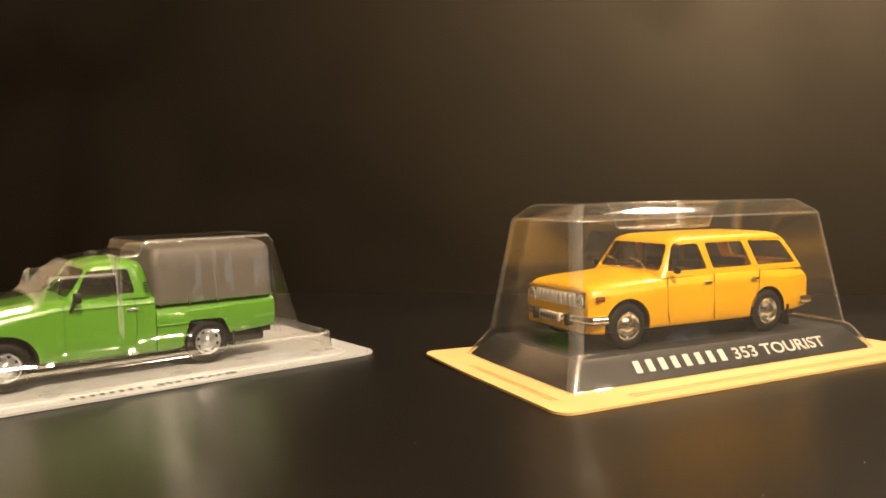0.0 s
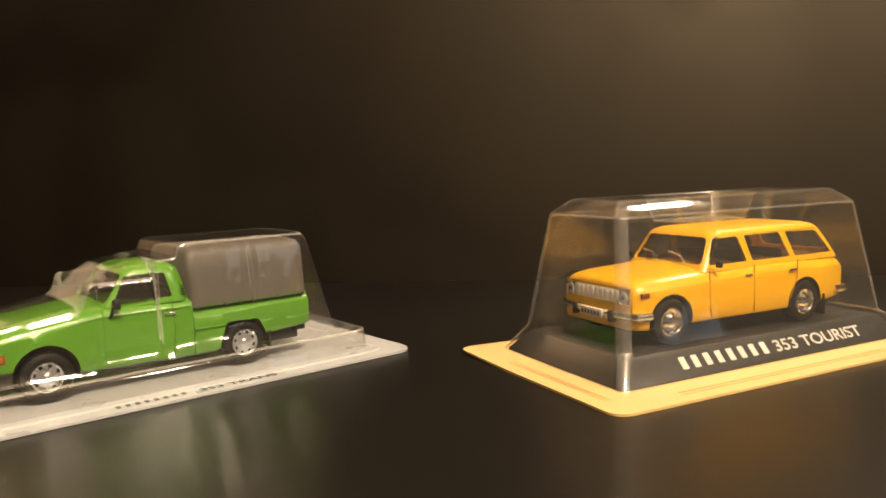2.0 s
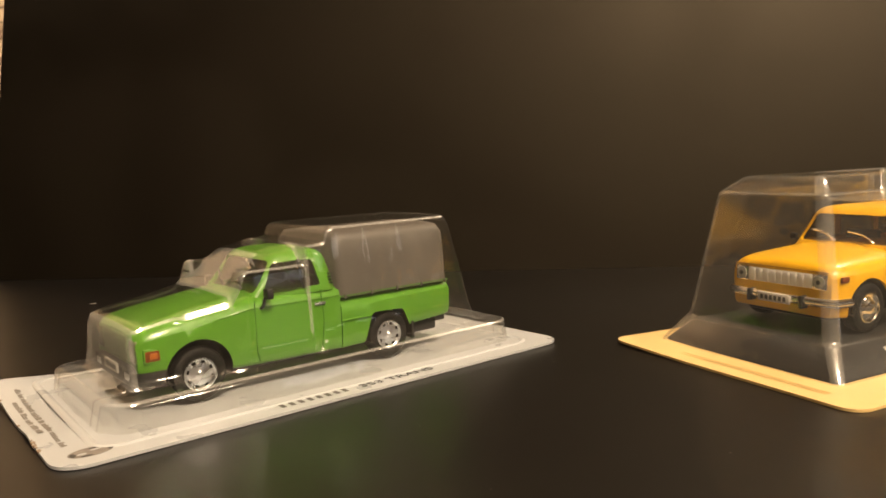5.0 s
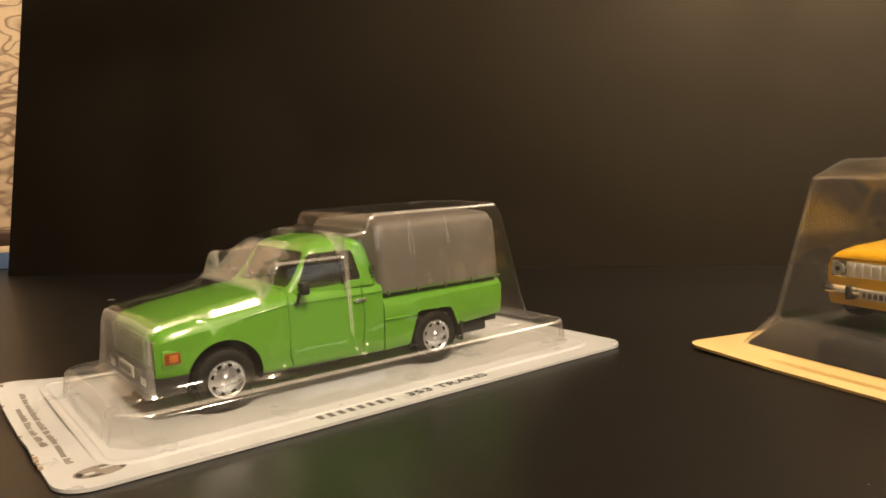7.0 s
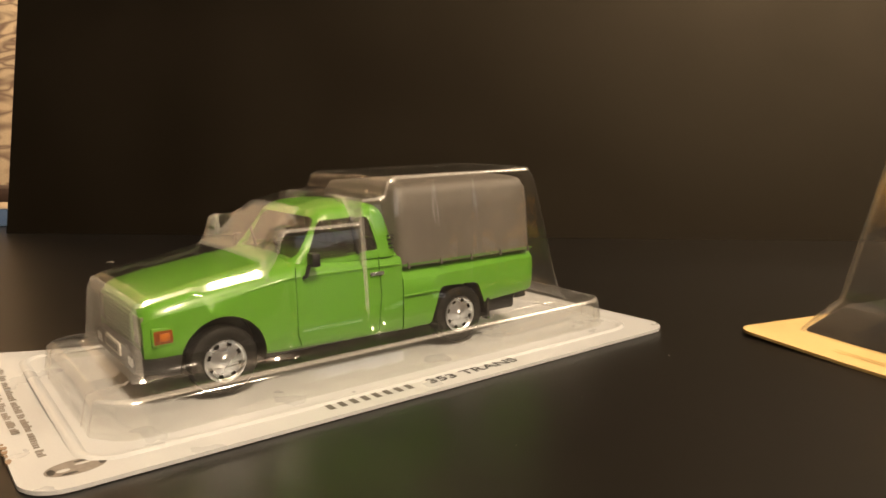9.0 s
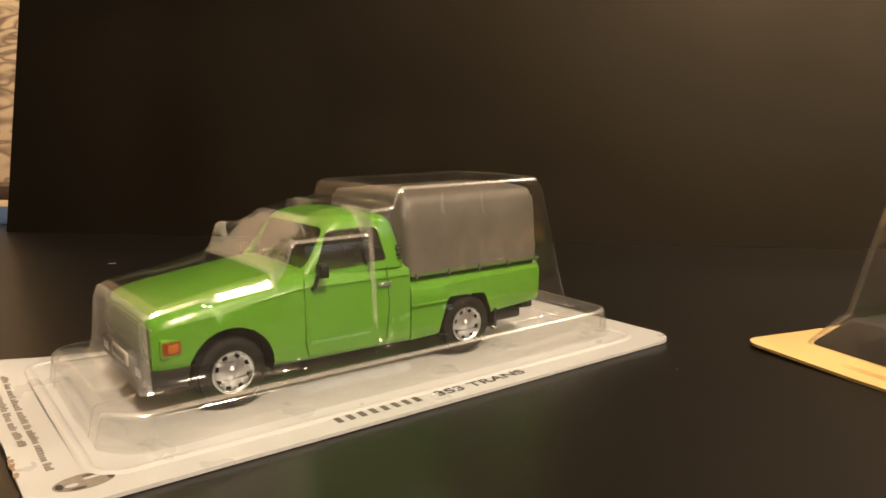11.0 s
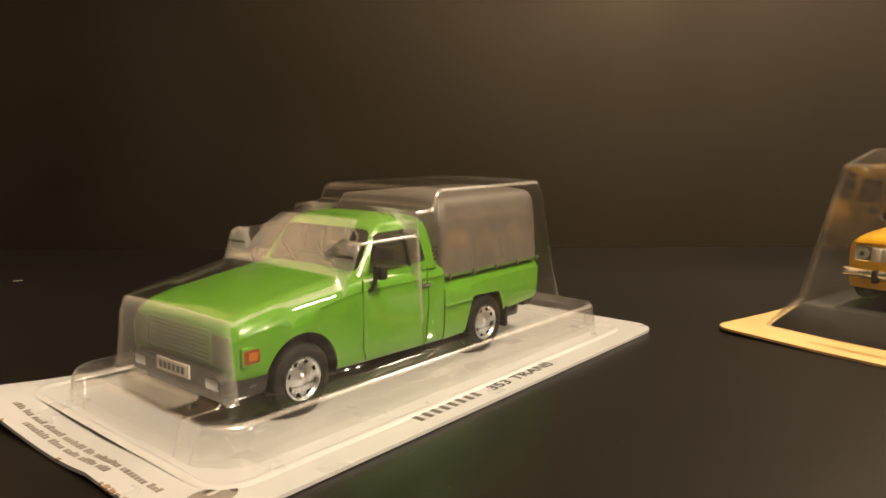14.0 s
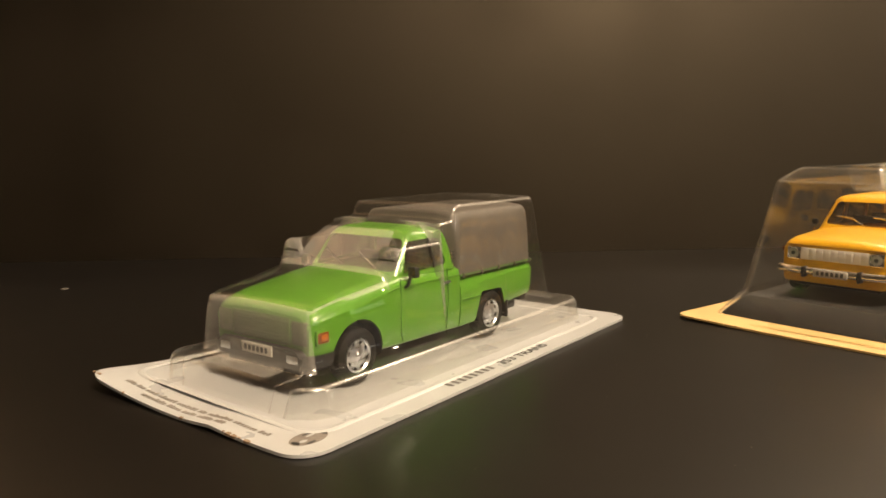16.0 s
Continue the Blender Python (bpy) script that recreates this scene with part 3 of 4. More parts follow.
def yellow_body():
    zb = lerp((-50, 6.8), (-40, 6.0), (-20, 5.2), (18, 5.4), (36, 4.8), (41.6, 5.2))
    zs = lerp((-50, 16.0), (-49, 18.8), (-46, 20.2), (-20, 21.0), (12, 20.6), (20, 20.2), (33, 19.6), (39, 19.0), (41, 18.4), (41.6, 17.4))
    zt = lerp((-50, 17.0), (-49, 19.6), (-46, 20.8), (-20, 21.4), (14, 22.0), (20, 21.6), (33, 20.4), (39, 19.6), (41, 18.9), (41.6, 17.8))
    w = lerp((-50, 15.0), (-48.5, 16.4), (-42, 18.0), (-10, 18.6), (20, 18.6), (33, 18.2), (38, 17.6), (40.6, 16.9), (41.6, 16.2))
    bm = lower_shell(steps(-50, 41.6, 1.2), zb, zs, zt, w)
    tools = [prism(circle(x, 7.0, 8.0 if x > 0 else 7.8, 48), "y", s * 12, s * 24) for s in (-1, 1) for x in (28.5, -28.5)]
    return cut(bm, tools)


part("body", yellow_body(), YELLOW, estate, "glossy egg-yellow car body", 40)
part("underframe", box(-46, 39, -13.5, 13.5, 3.6, 7.2, 0.8), BLACK_PLASTIC, estate, "black underframe")


def yellow_cab():
    bm = cabin_shell([
        (20.0, -47.4, 16.2, 16.6, 17.2, 3.0), (21.2, -46.6, 15.2, 16.6, 16.9, 3.2), (25.0, -44.2, 12.8, 15.8, 16.0, 3.4), (28.8, -41.4, 10.4, 15.0, 15.1, 3.4),
        (30.4, -40.0, 9.2, 14.4, 14.6, 3.4), (31.4, -38.8, 8.0, 13.5, 13.6, 3.4), (32.1, -36.6, 6.0, 11.6, 11.8, 3.0), (32.6, -31, 2, 7.5, 7.5, 2.5)])
    panes = [[(12.4, 21.8), (8.8, 29.6), (-1.0, 29.8), (-3.6, 21.8)], [(-6.0, 21.8), (-4.0, 29.8), (-19.6, 29.8), (-23.0, 21.8)], [(-25.4, 21.8), (-22.4, 29.8), (-36.8, 29.4), (-42.8, 21.8)]]
    tools = [prism(rounded_poly(p, 0.8), "y", -30, 30) for p in panes]
    tools.append(prism(rounded_poly([(-15.2, 22.0), (15.2, 22.0), (12.8, 29.9), (-12.8, 29.9)], 1.5), "x", 2, 30))
    tools.append(prism(rounded_poly([(-13.6, 22.4), (13.6, 22.4), (12, 29.2), (-12, 29.2)], 1.5), "x", -60, -39))
    return cut(bm, tools, 0.7)


ycab = part("cab", yellow_cab(), YELLOW, estate, "yellow roof and window pillars", 40)
part("windscreen", bowed_pane(14.6, 8.6, 15.8, 13.8, 21.2, 30.6, 2.4), GLASS, estate, "clear plastic windscreen")
for s in (-1, 1):
    part("side_window", pane([(13.2, s * 16.3, 21.2), (8.6, s * 14.5, 30.2), (-37.5, s * 14.4, 30.2), (-43, s * 16.0, 21.2)]), GLASS, estate, "clear side windows")
    for pts in ([(14.0, 20.6), (13.9, 10.0), (13.0, 6.4)], [(-4.6, 20.8), (-4.8, 6.2)], [(-24.2, 20.8), (-24.0, 15.0), (-21.0, 8.6)]):
        side_strip("door_gap", pts, 0.13, s * 18.62, BROWN_LINE, estate)
    side_strip("body_crease", [(19, 15.8), (-18, 15.8)], 0.3, s * 18.56, YELLOW, estate)
    for x in (-2.0, -21.8):
        part("door_handle", box(x - 1.6, x + 1.6, s * 18.7 - 0.3, s * 18.7 + 0.3, 17.4, 18.2, 0.2), CHROME, estate, "chrome door handle")
    mir = part("wing_mirror", box(10.6, 12.0, s * 19.6 - 1.0, s * 19.6 + 1.0, 21.4, 23.4, 0.4), BLACK_PLASTIC, estate, "small black wing mirror")
    part("indicator", box(36.6, 39.6, s * 17.5 - 0.4, s * 17.5 + 0.45, 14.6, 16.2, 0.3), ORANGE, estate, "small orange side lamp")
    for x in (28.5, -28.5):
        arch_liner(estate, circle(x, 7.0, 8.0 if x > 0 else 7.8, 48), s)
        wheel_parts(estate, x, s * 18.0, 6.8, 4.2, CHROME, False)
    part("wiper", tube([(16.4, s * 6 + 4.5, 22.6), (15.0, s * 6 + 1, 24.4), (14.4, s * 6 - 2, 25.0), (13.9, s * 6 - 5, 25.2)], 0.3, 6), CHROME, estate, "bright wiper")
    hl = part("headlight", box(40.6, 42.1, s * 12.8 - 2.3, s * 12.8 + 2.3, 12.4, 16.8, 0.5), CHROME, estate, "square chrome-rimmed headlight")
    part("headlight_lens", prism(circle(s * 12.8, 14.6, 1.7, 24), "x", 41.9, 42.35), LENS, hl)
    part("headlight_bulb", prism(circle(s * 12.8, 14.6, 0.65, 16), "x", 42.2, 42.5), INK, hl)
    part("overrider", box(41.4, 44.4, s * 8.6 - 0.7, s * 8.6 + 0.7, 7.0, 10.6, 0.5), BLACK_PLASTIC, estate, "black bumper overrider")
    part("mud_flap", box(-38.2, -37.4, s * 15.6 - 2.6, s * 15.6 + 2.6, 1.4, 8.2, 0.2), RUBBER, estate, "black rubber mud flap")
part("bonnet_gap", box(41.35, 41.85, -15.4, 15.4, 17.15, 17.45, 0.05), BROWN_LINE, estate, "dark gap under the bonnet lip")
gr = part("grille", box(40.8, 41.9, -10.6, 10.6, 12.6, 16.6, 0.3), GRILLE_SILVER, estate, "pale silver ribbed grille")
for k in range(9):
    part("grille_rib", box(41.8, 42.15, -9.9 + k * 2.3, -8.1 + k * 2.3, 12.9, 16.3, 0.12), GRILLE_SILVER, gr)


def bumper_bar(x, w, back, z, bow):
    pts = [(x - back, w + 0.4, z)] + [(x - bow * (abs(u) ** 3), w * u, z) for u in [1 - k / 8 for k in range(17)]] + [(x - back, -w - 0.4, z)]
    bm = tube(pts, 1.0, 10)
    for v in bm.verts:
        v.co.z = z + (v.co.z - z) * 1.25
    return bm


part("bumper", bumper_bar(43.0, 17.4, 7.0, 9.2, 2.0), CHROME, estate, "chrome front bumper")
part("bumper", bumper_bar(-51.0, 16.8, -7.5, 9.2, -2.0), CHROME, estate, "chrome rear bumper")
part("number_plate", box(43.8, 44.4, -5.3, 5.3, 7.7, 10.2, 0.15), PLATE_WHITE, estate, "white number plate with dark bars")
for k in range(6):
    part("plate_bar", box(44.35, 44.5, -4.2 + k * 1.5, -3.3 + k * 1.5, 8.3, 9.6), GREY_INK, estate)
seats(estate, -5, 13.5, 12, 24, 15)
part("rear_bench", box(-22, -13, -13, 13, 12, 15, 0.8), SEAT, estate, "dark brown rear bench")
part("rear_bench_back", box(-24, -21.5, -13, 13, 12, 24, 0.8), SEAT, estate)


# ---- the packs ----
def card_mesh(x0, x1, y0, y1, r, thick, lift):
    """A card with rounded corners that lifts where lift(x, y) says."""
    bm = bmesh.new()
    outline = rounded_plan(x0, x1, (y1 - y0) / 2, (y1 - y0) / 2, r, 0, 6)
    yc = (y0 + y1) / 2
    outline = [(x, y + yc) for x, y, _ in outline]
    dense = []
    for a, b in zip(outline, outline[1:] + outline[:1]):
        n = max(1, int(math.dist(a, b) / 5))
        dense += [(a[0] + (b[0] - a[0]) * k / n, a[1] + (b[1] - a[1]) * k / n) for k in range(n)]
    cx = (x0 + x1) / 2
    loops = []
    for f in (1.0, 0.97, 0.9, 0.75, 0.5, 0.25, 0.05):
        loops.append([(cx + (x - cx) * f, yc + (y - yc) * f) for x, y in dense])
    top = [[(x, y, thick + lift(x, y)) for x, y in lp] for lp in loops]
    low = [(x, y, lift(x, y)) for x, y in loops[0]]
    lowin = [[(x, y, lift(x, y)) for x, y in lp] for lp in loops]
    return rings(list(reversed(lowin)) + top)


def whiten_edges(bm, degrees=11, narrow=1.5):
    """Gives the narrow faces along bent edges the second material, which paints in their bright highlights."""
    bm.normal_update()
    for fc in bm.faces:
        bend = max((e.calc_face_angle(0) for e in fc.edges if len(e.link_faces) == 2), default=0)
        side = [e.calc_length() for e in fc.edges]
        if bend > radians(degrees) and min(side) < narrow:
            fc.material_index = 1


gpack = thing("blister_pack", pose(-0.0993, 0.2370, 0.0, 0, 0, 218.8), "pale grey card with tight clear blister round a green toy pickup", "packaging", "toy car packs")


def glift(x, y):
    c = max(0.0, 1 - math.hypot(x - 67, y + 38) / 42)
    d = max(0.0, 1 - math.hypot(x - 67, (y - 12) * 1.2) / 16)
    return 0.15 + 3.4 * c * c + 0.8 * d * d


gcard = part("card", card_mesh(-81.5, 67.5, -38.2, 40.2, 7, 0.7, glift), GREY_CARD, gpack, "pale grey glossy backing card with curled corner", 50)


def g_blister():
    """The clear shell: low tray, bonnet, pods over the mirrors, roof and tarpaulin box with a sloping back."""
    TR = 7.7
    zt = lerp((-72, TR), (-63.2, TR), (-62.2, TR + 0.8), (-57.2, 27.0), (-53.2, 40.4), (-51.4, 42.5), (-11.6, 42.5), (-9.8, 41.6), (-8.8, 38.6), (-7.2, 38.2), (3.0, 37.8), (5.0, 37.3), (8.6, 36.6), (9.8, 35.8), (19.4, 27.4), (20.6, 26.8), (23.0, 26.4), (42.4, 23.0), (44.4, 22.0), (45.4, 20.0), (46.6, TR + 0.8), (47.4, TR), (56, TR))
    zpod = lerp((-30, 0), (-2.6, 0), (-1.8, 33.4), (15.6, 33.4), (17.0, 32.4), (18.6, 25.2), (20.0, 0), (60, 0))
    pod = lerp((-60, 0), (-3.0, 0), (-1.6, 1), (16.6, 1), (19.0, 0.2), (21, 0), (60, 0))
    wt = lerp((-66, 19.6), (-53, 19.4), (-3.0, 19.6), (15, 19.8), (19, 21.3), (34, 19.1), (42, 19.1), (46.6, 18.6))
    chamfer = lerp((18.6, 0.0), (19.6, 0.85), (32.0, 0.75), (34.0, 0.45), (43.5, 0.4), (45.0, 0.0))
    def corner(x):
        """How far the tray's side draws in round its corners."""
        over = max(0.0, x - 46.5, -65.0 - x)
        return 7.0 - math.sqrt(max(0.0, 49.0 - over * over))

    loops = []
    xs = sorted(set(steps(-70.5, 52.5, 2.2) + [48.5, 49.5, 51.0, 51.8, -67.5, -69.1, -69.9] + [-34.4, -33.7, -33.2, -32.7, -32.0, -22.9, -22.2, -21.7, -21.2, -20.5, -63.2, -62.2, -53.2, -52.3, -51.4, -11.6, -10.8, -9.8, -9.3, -8.8, -3.0, -2.6, -2.2, -1.8, -1.2, 3.0, 4.2, 5.4, 6.6, 7.6, 8.6, 9.2, 9.8, 10.6, 14.8, 15.6, 16.2, 16.6, 17.4, 18.2, 19.4, 20.4, 21.6, 23.0, 32.0, 34.0, 42.4, 43.5, 44.4, 45.0, 45.4, 46.0, 46.6, 47.4]))
    for x in xs:
        t, h, p = zt(x), wt(x), pod(x)
        e = max(t if p <= 0 else 0, zpod(x)) if p > 0 else t
        e = max(e, TR) if t > TR else t
        if p > 0:
            e = max(zpod(x), min(t, zpod(x) + (1 - p) * 30))
            e = max(e, min(t, 24.0))
        d = max(0.0, e - TR)
        k = min(1.0, d / 0.6)
        foot = h + 0.9 + 1.6 * p + (1.6 if x < -3 else 0.4) * min(1, d / 15)
        top_w = h - 0.5 + 1.5 * p
        c = corner(x)
        half = [(28.6 - c, 0.9), (28.4 - c, 2.0), (27.7 - c, TR - 1.8), (27.3 - c, TR - 0.7), (26.5 - c, TR - 0.05), (min(foot + 0.8, 26.2 - c), TR), (min(foot, 26.0 - c), TR + 0.35 * k)]
        c2 = chamfer(x)
        r = min(1.7, d * 0.3) if c2 <= 0 else 4.3 * c2
        for q in (0.25, 0.5, 0.75):
            dent = (0.2 * math.sin(x * 0.55 + 2.4 * q + 0.8 * math.sin(x * 0.21)) + 0.12 * math.sin(x * 1.3 - 3 * q)) * math.sin(math.pi * q) if -52 < x < -13 else 0.0
            dent -= sum(0.3 * math.exp(-((x - at - 3 * (q - 0.6)) / 0.55) ** 2) for at in (-21.5, -33.0)) if q > 0.4 else 0.0
            half.append((foot + (top_w - foot) * q + dent, TR + 0.35 * k + (d - r) * q))
        if c2 > 0:
            half += [(top_w, e - 4.3 * c2), (top_w - 0.8 * c2, e - 2.9 * c2), (top_w - 1.65 * c2, e - 1.5 * c2), (top_w - 2.4 * c2, e - 0.3 * c2)]
            inn = top_w - 2.4 * c2 - 0.8
        else:
            half += [(top_w - 0.05, e - r), (top_w - 0.12 * r, e - 0.5 * r), (top_w - 0.45 * r, e - 0.12 * r), (top_w - r, e)]
            inn = 16.4 - 0.1 * (x + 3) if p > 0.05 else top_w - r - 0.8
        ledge = inn - (0.5 + 0.6 * max(0.0, t - e) if p > 0.05 else 0.5)
        half += [(inn + 0.3, e), (ledge, t if p > 0.05 else e)]
        half += [(ledge * q, t + 0.25 * (1 - q * q)) for q in (0.7, 0.35)] + [(0, t + 0.25)]
        loops.append([(x, y, z) for y, z in half] + [(x, -y, z) for y, z in reversed(half[:-1])])
    first = [(-71.4, y * 0.95, min(z, TR - 0.7)) for _, y, z in loops[0]]
    first2 = [(-72.3, y * 0.91, 0.9) for _, y, z in loops[0]]
    last = [(53.7, y * 0.93, min(z, TR - 0.7)) for _, y, z in loops[-1]]
    last2 = [(54.8, y * 0.87, 0.9) for _, y, z in loops[-1]]
    bm = rings([first2, first] + loops + [last, last2], False, False, closed=False)
    bm.normal_update()
    strips = len(loops[0]) - 1
    for k, fc in enumerate(bm.faces):
        j = min(k % strips, strips - 1 - k % strips)
        xs4 = [v.co.x for v in fc.verts]
        bend = max((e.calc_face_angle(0) for e in fc.edges if len(e.link_faces) == 2 and abs(e.verts[0].co.x - e.verts[1].co.x) < 1e-4), default=0)
        # rounded edges get the painted highlight material
        if j in (3, 11):
            fc.material_index = 1
        elif (j > 10 or (j > 6 and -3.2 < xs4[0] < -1.0)) and not -12 < xs4[0] < -8 and bend > radians(20) and max(xs4) - min(xs4) < 0.9 and min(v.co.z for v in fc.verts) > TR + 3:
            fc.material_index = 1
        elif j < 3:
            fc.material_index = 2
        # nose and windscreen slopes carry their reflected glare as haze
        elif min(v.co.z for v in fc.verts) > TR and (min(xs4) > 44.3 or (8.4 < min(xs4) and max(xs4) < 20.8 and abs(fc.normal.x) > 0.35 and abs(fc.normal.z) > 0.35)):
            fc.material_index = 3
    bmesh.ops.solidify(bm, geom=bm.faces[:], thickness=0.2)
    return bm


g_shell = part("blister", g_blister(), BLISTER, gpack, "clear shiny moulded blister", 75)
g_shell.data.materials.append(BLISTER_EDGE)
g_shell.data.materials.append(TRAY_WALL)
g_shell.data.materials.append(BLISTER_GLARE)
g_shell.visible_shadow = False


def bead(x0, x1, y0, y1, r, z):
    pts = plan(x0, x1, y0, y1, r, z, 6)
    loops = []
    for dz, grow in ((0, 1.1), (0.3, 0.6), (0.38, 0.0), (0.3, -0.6), (0, -1.1)):
        loops.append([(x, y, zz + dz + glift(x, y)) for x, y, zz in plan(x0 - grow, x1 + grow, y0 - grow, y1 + grow, r + grow, z, 6)])
    return rings(loops, False, False)


def plan(x0, x1, y0, y1, r, z, n=4):
    yc, h = (y0 + y1) / 2, (y1 - y0) / 2
    return [(x, y + yc, zz) for x, y, zz in rounded_plan(x0, x1, h, h, r, z, n)]


part("embossed_bead", bead(-73.5, 57.5, -33.5, 33.2, 6, 0.7), GREY_CARD, gcard, "pressed ridge round the blister")


def bar_word(n, size, mat, parent, m, gap):
    """A word that stays plain: one upright block for each letter."""
    me = finish(prism([(0, 0), (gap * 0.48, 0), (gap * 0.48, size), (0, size)], "z", 0, 0.04), "name_bar", mat)
    for k in range(n):
        ob = part("name_bar", me, mat, parent)
        ob.matrix_local = m @ Matrix.Translation((k * gap * MM, 0, 0))


def flat(x, y, z, turn=180):
    return Matrix.LocRotScale((x * MM, y * MM, z * MM), Euler((0, 0, radians(turn))), None)


bar_word(8, 2.6, GREY_INK, gcard, flat(16.0, 36.9, 0.9), 2.55)
lettering("model_words", "353 TRANS", 3.7, INK, gcard, flat(-7.0, 36.9, 0.9), "black printed words on the card", 24.2)


def small_print(parent, x, y0, y1, height, seed):
    """A line of print too small to read: letter-sized bars in word groups, running along y."""
    rr = random.Random(seed)
    bm = bmesh.new()
    y = y0
    while y < y1:
        for k in range(rr.randint(3, 9)):
            if y > y1:
                break
            h = height * rr.choice((0.72, 0.72, 0.78, 1.0))
            wide = rr.uniform(0.5, 0.95)
            z = glift(x, y) + 0.74
            r = bmesh.ops.create_cube(bm, size=1)
            bmesh.ops.scale(bm, vec=(h, wide, 0.06), verts=r["verts"])
            bmesh.ops.translate(bm, vec=(x - h / 2, y + wide / 2, z), verts=r["verts"])
            y += wide + 0.28
        y += 0.75
    return part("print_line", bm, PALE_INK, parent, "line of small dark print as bars")


rr = random.Random(8)
for y in (-36.5, -34.8, -21.0, 2.0, 16.5, 18.0, 19.6, 21.5, 24.0):
    n, size = 9, rr.uniform(0.5, 1.3)
    x = 67.45 - (1.6 if y < -30 else 0.0)
    z = glift(x, y) + 0.62
    ring = [(x - 0.2 + size * 0.45 * rr.uniform(0.6, 1.2) * math.cos(2 * math.pi * k / n), y + size * rr.uniform(0.6, 1.2) * math.sin(2 * math.pi * k / n)) for k in range(n)]
    part("torn_spot", rings([[(a, b, z - 0.3) for a, b in ring], [(a, b, z + 0.13) for a, b in ring]]), CARD_EDGE, gcard, "brown torn spot on the card edge")
small_print(gcard, 63.2, -27, 26, 1.3, 1)
small_print(gcard, 65.4, -17, 13, 1.3, 2)
blob = [(59 + 4.6 * a, 32.8 + 2.9 * b) for a, b in circle(0, 0, 1, 40)]
logo = part("logo_mark", prism(blob, "z", 0.86, 0.9), PALE_INK, gcard, "dark oval printed mark")
for cx, cy, rx, ry in ((60.9, 33.3, 1.0, 0.55), (57.8, 32.0, 1.2, 0.35)):
    part("logo_light", prism([(cx + rx * a, cy + ry * b) for a, b in circle(0, 0, 1, 16)], "z", 0.89, 0.93), GREY_CARD, logo)
for cx, cy, rx, ry in ((62.6, 32.9, 0.6, 1.1), (60.2, 34.9, 1.2, 0.4), (57.6, 30.9, 1.4, 0.35), (55.2, 33.3, 0.5, 0.9)):
    part("logo_dark", prism([(cx + rx * a, cy + ry * b) for a, b in circle(0, 0, 1, 16)], "z", 0.89, 0.93), INK, logo)


ypack = thing("blister_pack", pose(0.0840, 0.2480, 0.0, 0, 0, 206.3), "cream bordered card with clear faceted case round a yellow toy car", "packaging", "toy car packs")
ycard = part("card", card_mesh(-77, 69.6, -39.6, 43.6, 5, 0.7, lambda x, y: 0.1 + 0.6 * max(0, 1 - math.hypot(x - 69, y + 38) / 30)), CREAM_CARD, ypack, "cream backing card with ochre printed border", 50)
for pts in (box(62.6, 63.3, -26, 32, 0.9, 0.94), box(64.2, 64.6, -26, 32, 0.9, 0.94), box(-66, 44, 36.6, 37.3, 0.9, 0.94), box(-66, 44, 38.6, 39.0, 0.9, 0.94)):
    part("border_line", pts, OCHRE_INK, ycard)


def plinth():
    return rings([plan(-64, 56.2, -30.6, 29.0, 2, 0.9), plan(-63.8, 56.0, -30.4, 28.8, 2, 1.6), plan(-59.0, 51.2, -25.4, 23.8, 2, 7.2), plan(-58.2, 50.4, -24.6, 23.0, 2, 7.8)])


base = part("plinth", plinth(), PLINTH, ypack, "black plastic display plinth with sloping sides", 30)


def y_case():
    L = [plan(-65.4, 57.4, -31.8, 30.2, 2.5, 0.95, 6), plan(-65.0, 57.0, -31.4, 29.8, 2.5, 1.8, 6), plan(-61.0, 53.0, -26.6, 25.4, 2.8, 8.6, 6), plan(-59.0, 52.2, -25.8, 24.6, 3.2, 9.6, 6), plan(-53.8, 47.6, -18.4, 18.2, 3.0, 46.4, 6), plan(-48.6, 42.4, -13.4, 13.2, 2.0, 50.6, 6), plan(-47.6, 41.4, -12.4, 12.2, 2.0, 51.0, 6)]
    L += [plan(-17.6, 16.6, -9.6, 9.4, 2.0, 51.0, 6), plan(-16.8, 15.8, -8.8, 8.6, 2.0, 50.2, 6), plan(-14.8, 13.8, -7.0, 6.8, 2.0, 42.4, 6)]
    bm = rings(L, cap0=False)
    bmesh.ops.recalc_face_normals(bm, faces=bm.faces)
    sharp = [e for e in bm.edges if len(e.link_faces) == 2 and e.calc_face_angle() > radians(20)]
    bmesh.ops.bevel(bm, geom=sharp, offset=0.5, segments=3, affect="EDGES", profile=0.5)
    whiten_edges(bm)
    bmesh.ops.solidify(bm, geom=bm.faces[:], thickness=0.25)
    return bm


y_shell = part("case", y_case(), CASE, ypack, "clear faceted plastic case", 25)
y_shell.data.materials.append(CASE_EDGE)
y_shell.visible_shadow = False
slope = math.degrees(math.atan2(5.6, 5.0))


def on_slope(x, f):
    """A frame for print on the plinth's sloping front, f of the way up."""
    return Matrix.LocRotScale((x * MM, (28.8 - 5.0 * f + 0.06) * MM, (1.6 + 5.6 * f + 0.06) * MM), Euler((0, 0, radians(180))), None) @ pose(0, 0, 0, slope)


bar_word(8, 3.9, WHITE_INK, base, on_slope(33.0, 0.28), 4.6)
lettering("model_words", "353 TOURIST", 5.4, WHITE_INK, base, on_slope(-4.4, 0.28), "white printed words on the plinth", 40.0)


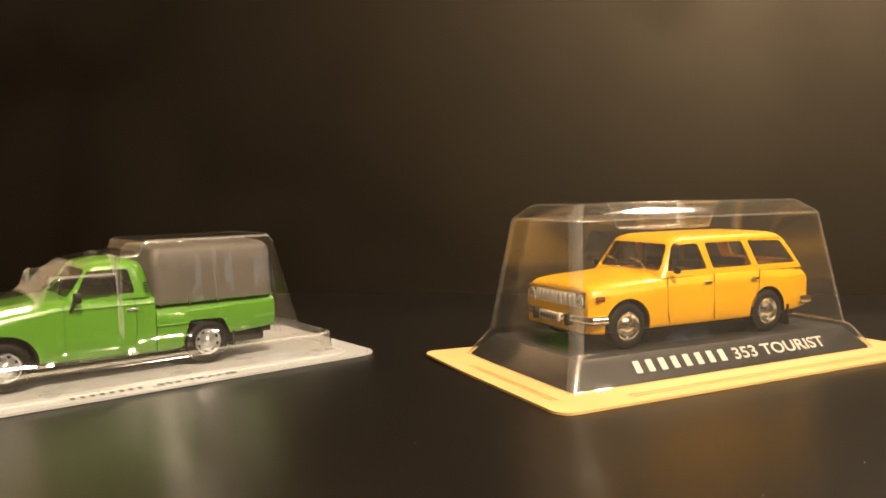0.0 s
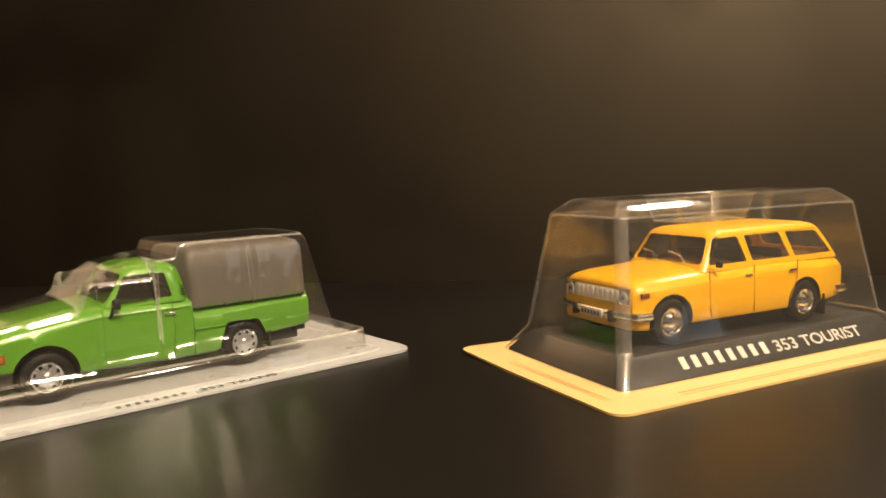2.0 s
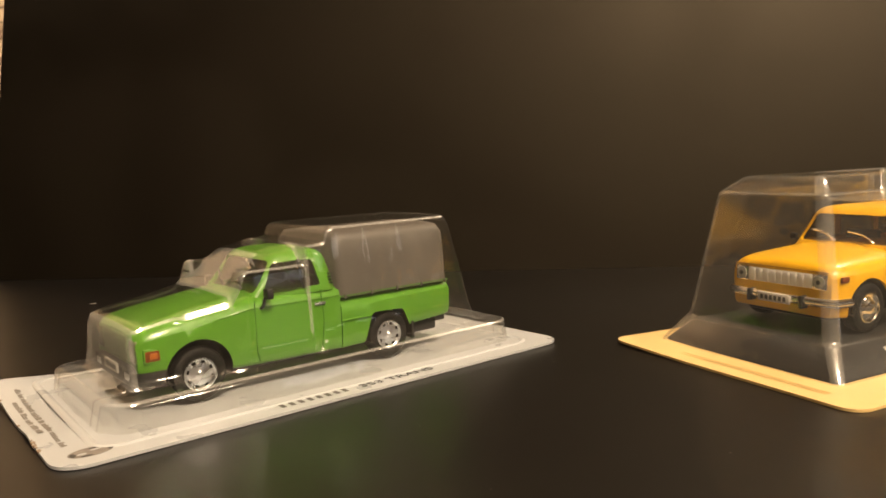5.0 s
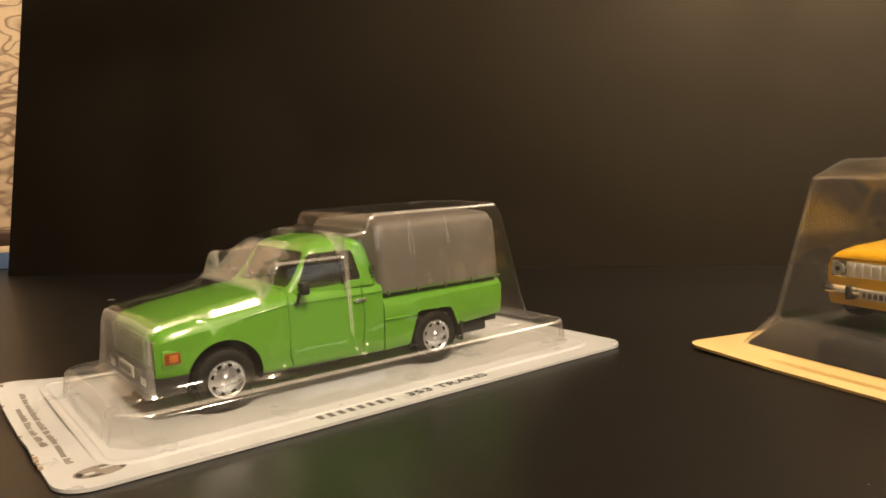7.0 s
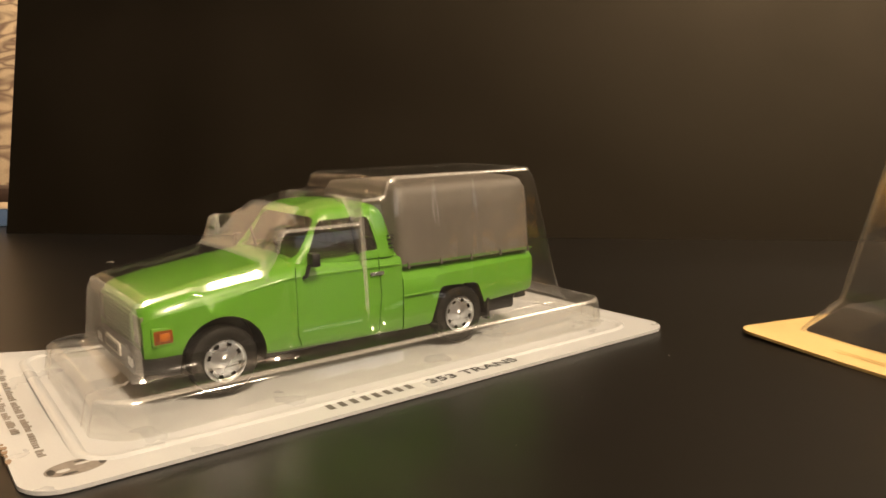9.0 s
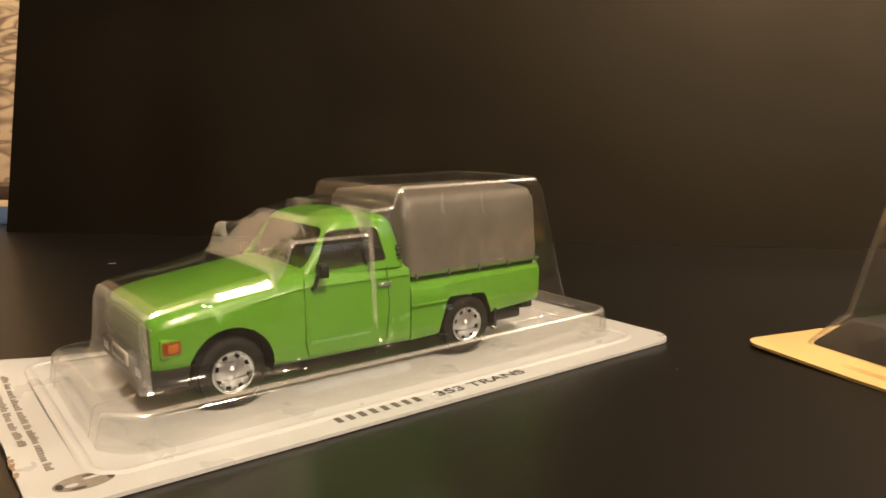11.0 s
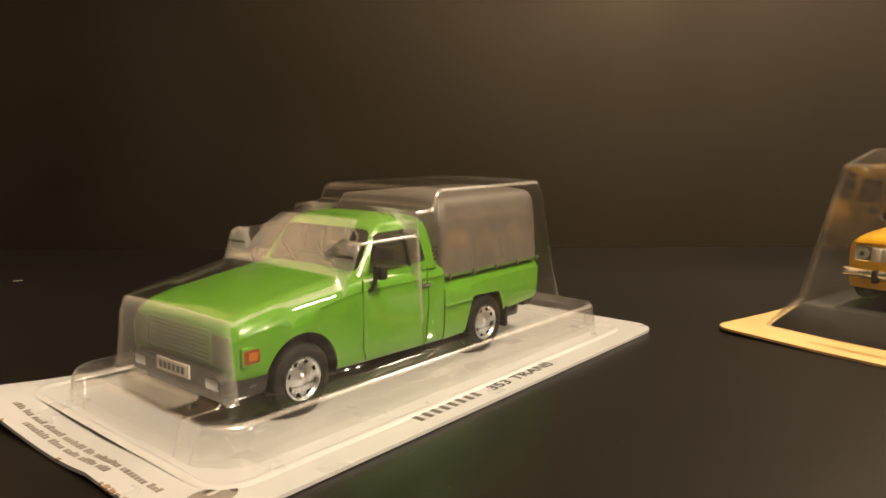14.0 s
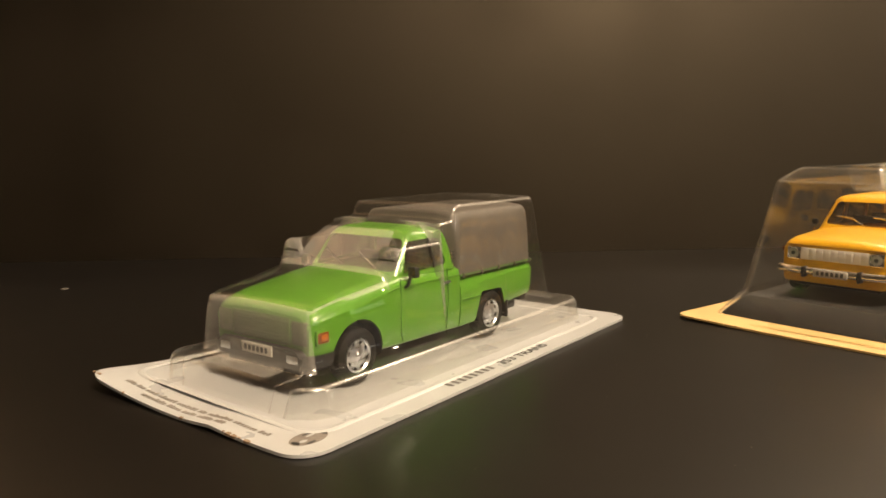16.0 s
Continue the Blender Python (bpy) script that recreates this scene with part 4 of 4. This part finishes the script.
# ---- made-up fixtures for the added lamps ----
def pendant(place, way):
    """A made-up hanging lamp whose shade opens along way; the light sits in the shade's mouth."""
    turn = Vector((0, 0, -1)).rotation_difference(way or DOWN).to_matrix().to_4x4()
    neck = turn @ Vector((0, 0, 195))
    lamp = thing("added_lamp", Matrix.Translation(Vector(place) + neck * MM), "unseen added lamp with black cone shade and warm bulb" if way else "unseen added bare lamp with black socket and warm bulb", "lamp", "room lamps")
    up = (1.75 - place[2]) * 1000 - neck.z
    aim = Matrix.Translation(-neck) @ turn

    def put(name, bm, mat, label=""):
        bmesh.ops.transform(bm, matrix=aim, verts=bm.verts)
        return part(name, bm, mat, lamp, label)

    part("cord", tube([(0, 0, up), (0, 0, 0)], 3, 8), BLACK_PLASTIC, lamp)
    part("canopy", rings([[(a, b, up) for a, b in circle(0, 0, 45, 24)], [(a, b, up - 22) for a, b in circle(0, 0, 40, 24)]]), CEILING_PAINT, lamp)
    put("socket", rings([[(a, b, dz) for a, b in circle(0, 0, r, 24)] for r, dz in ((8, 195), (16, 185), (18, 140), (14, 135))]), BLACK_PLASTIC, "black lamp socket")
    # the shade is added to keep light off the ceiling and the cars
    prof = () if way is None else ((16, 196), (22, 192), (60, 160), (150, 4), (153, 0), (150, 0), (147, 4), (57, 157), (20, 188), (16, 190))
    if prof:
        put("shade", rings([[(a, b, dz) for a, b in circle(0, 0, r, 40)] for r, dz in prof], False, False), BLACK_PLASTIC, "black cone shade added to hold back light")
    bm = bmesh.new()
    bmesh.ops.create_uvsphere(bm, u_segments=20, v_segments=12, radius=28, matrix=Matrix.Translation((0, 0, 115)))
    put("bulb", bm, glow("bulb_glow", WARM, 6.0), "warm glowing bulb of an added lamp")


for place, watts, wide, way in ADDED_LAMPS:
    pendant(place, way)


# ---- dust on the table ----
def dust():
    rr = random.Random(11)
    bm = bmesh.new()
    for k in range(190):
        x, y = rr.uniform(-260, 260), rr.uniform(90, 368)
        r = rr.choice((0.07, 0.09, 0.11, 0.16))
        m = Matrix.Translation((x, y, r * 0.4)) @ Matrix.Diagonal((1, rr.uniform(0.6, 1.6), 0.6, 1))
        bmesh.ops.create_icosphere(bm, subdivisions=1, radius=r, matrix=m)
    return bm


bm = bmesh.new()
bmesh.ops.create_icosphere(bm, subdivisions=2, radius=1.0, matrix=Matrix.Diagonal((1.8, 0.5, 0.3, 1)))
single("lint", bm, TARP, pose(-0.211, 0.366, 0.0005, 0, 0, 14), "tiny grey fluff of lint at the foot of the panel", "lint")
single("dust", dust(), DUST, Matrix(), "scattered pale dust specks on the black tabletop", "dust", kind="stuff")
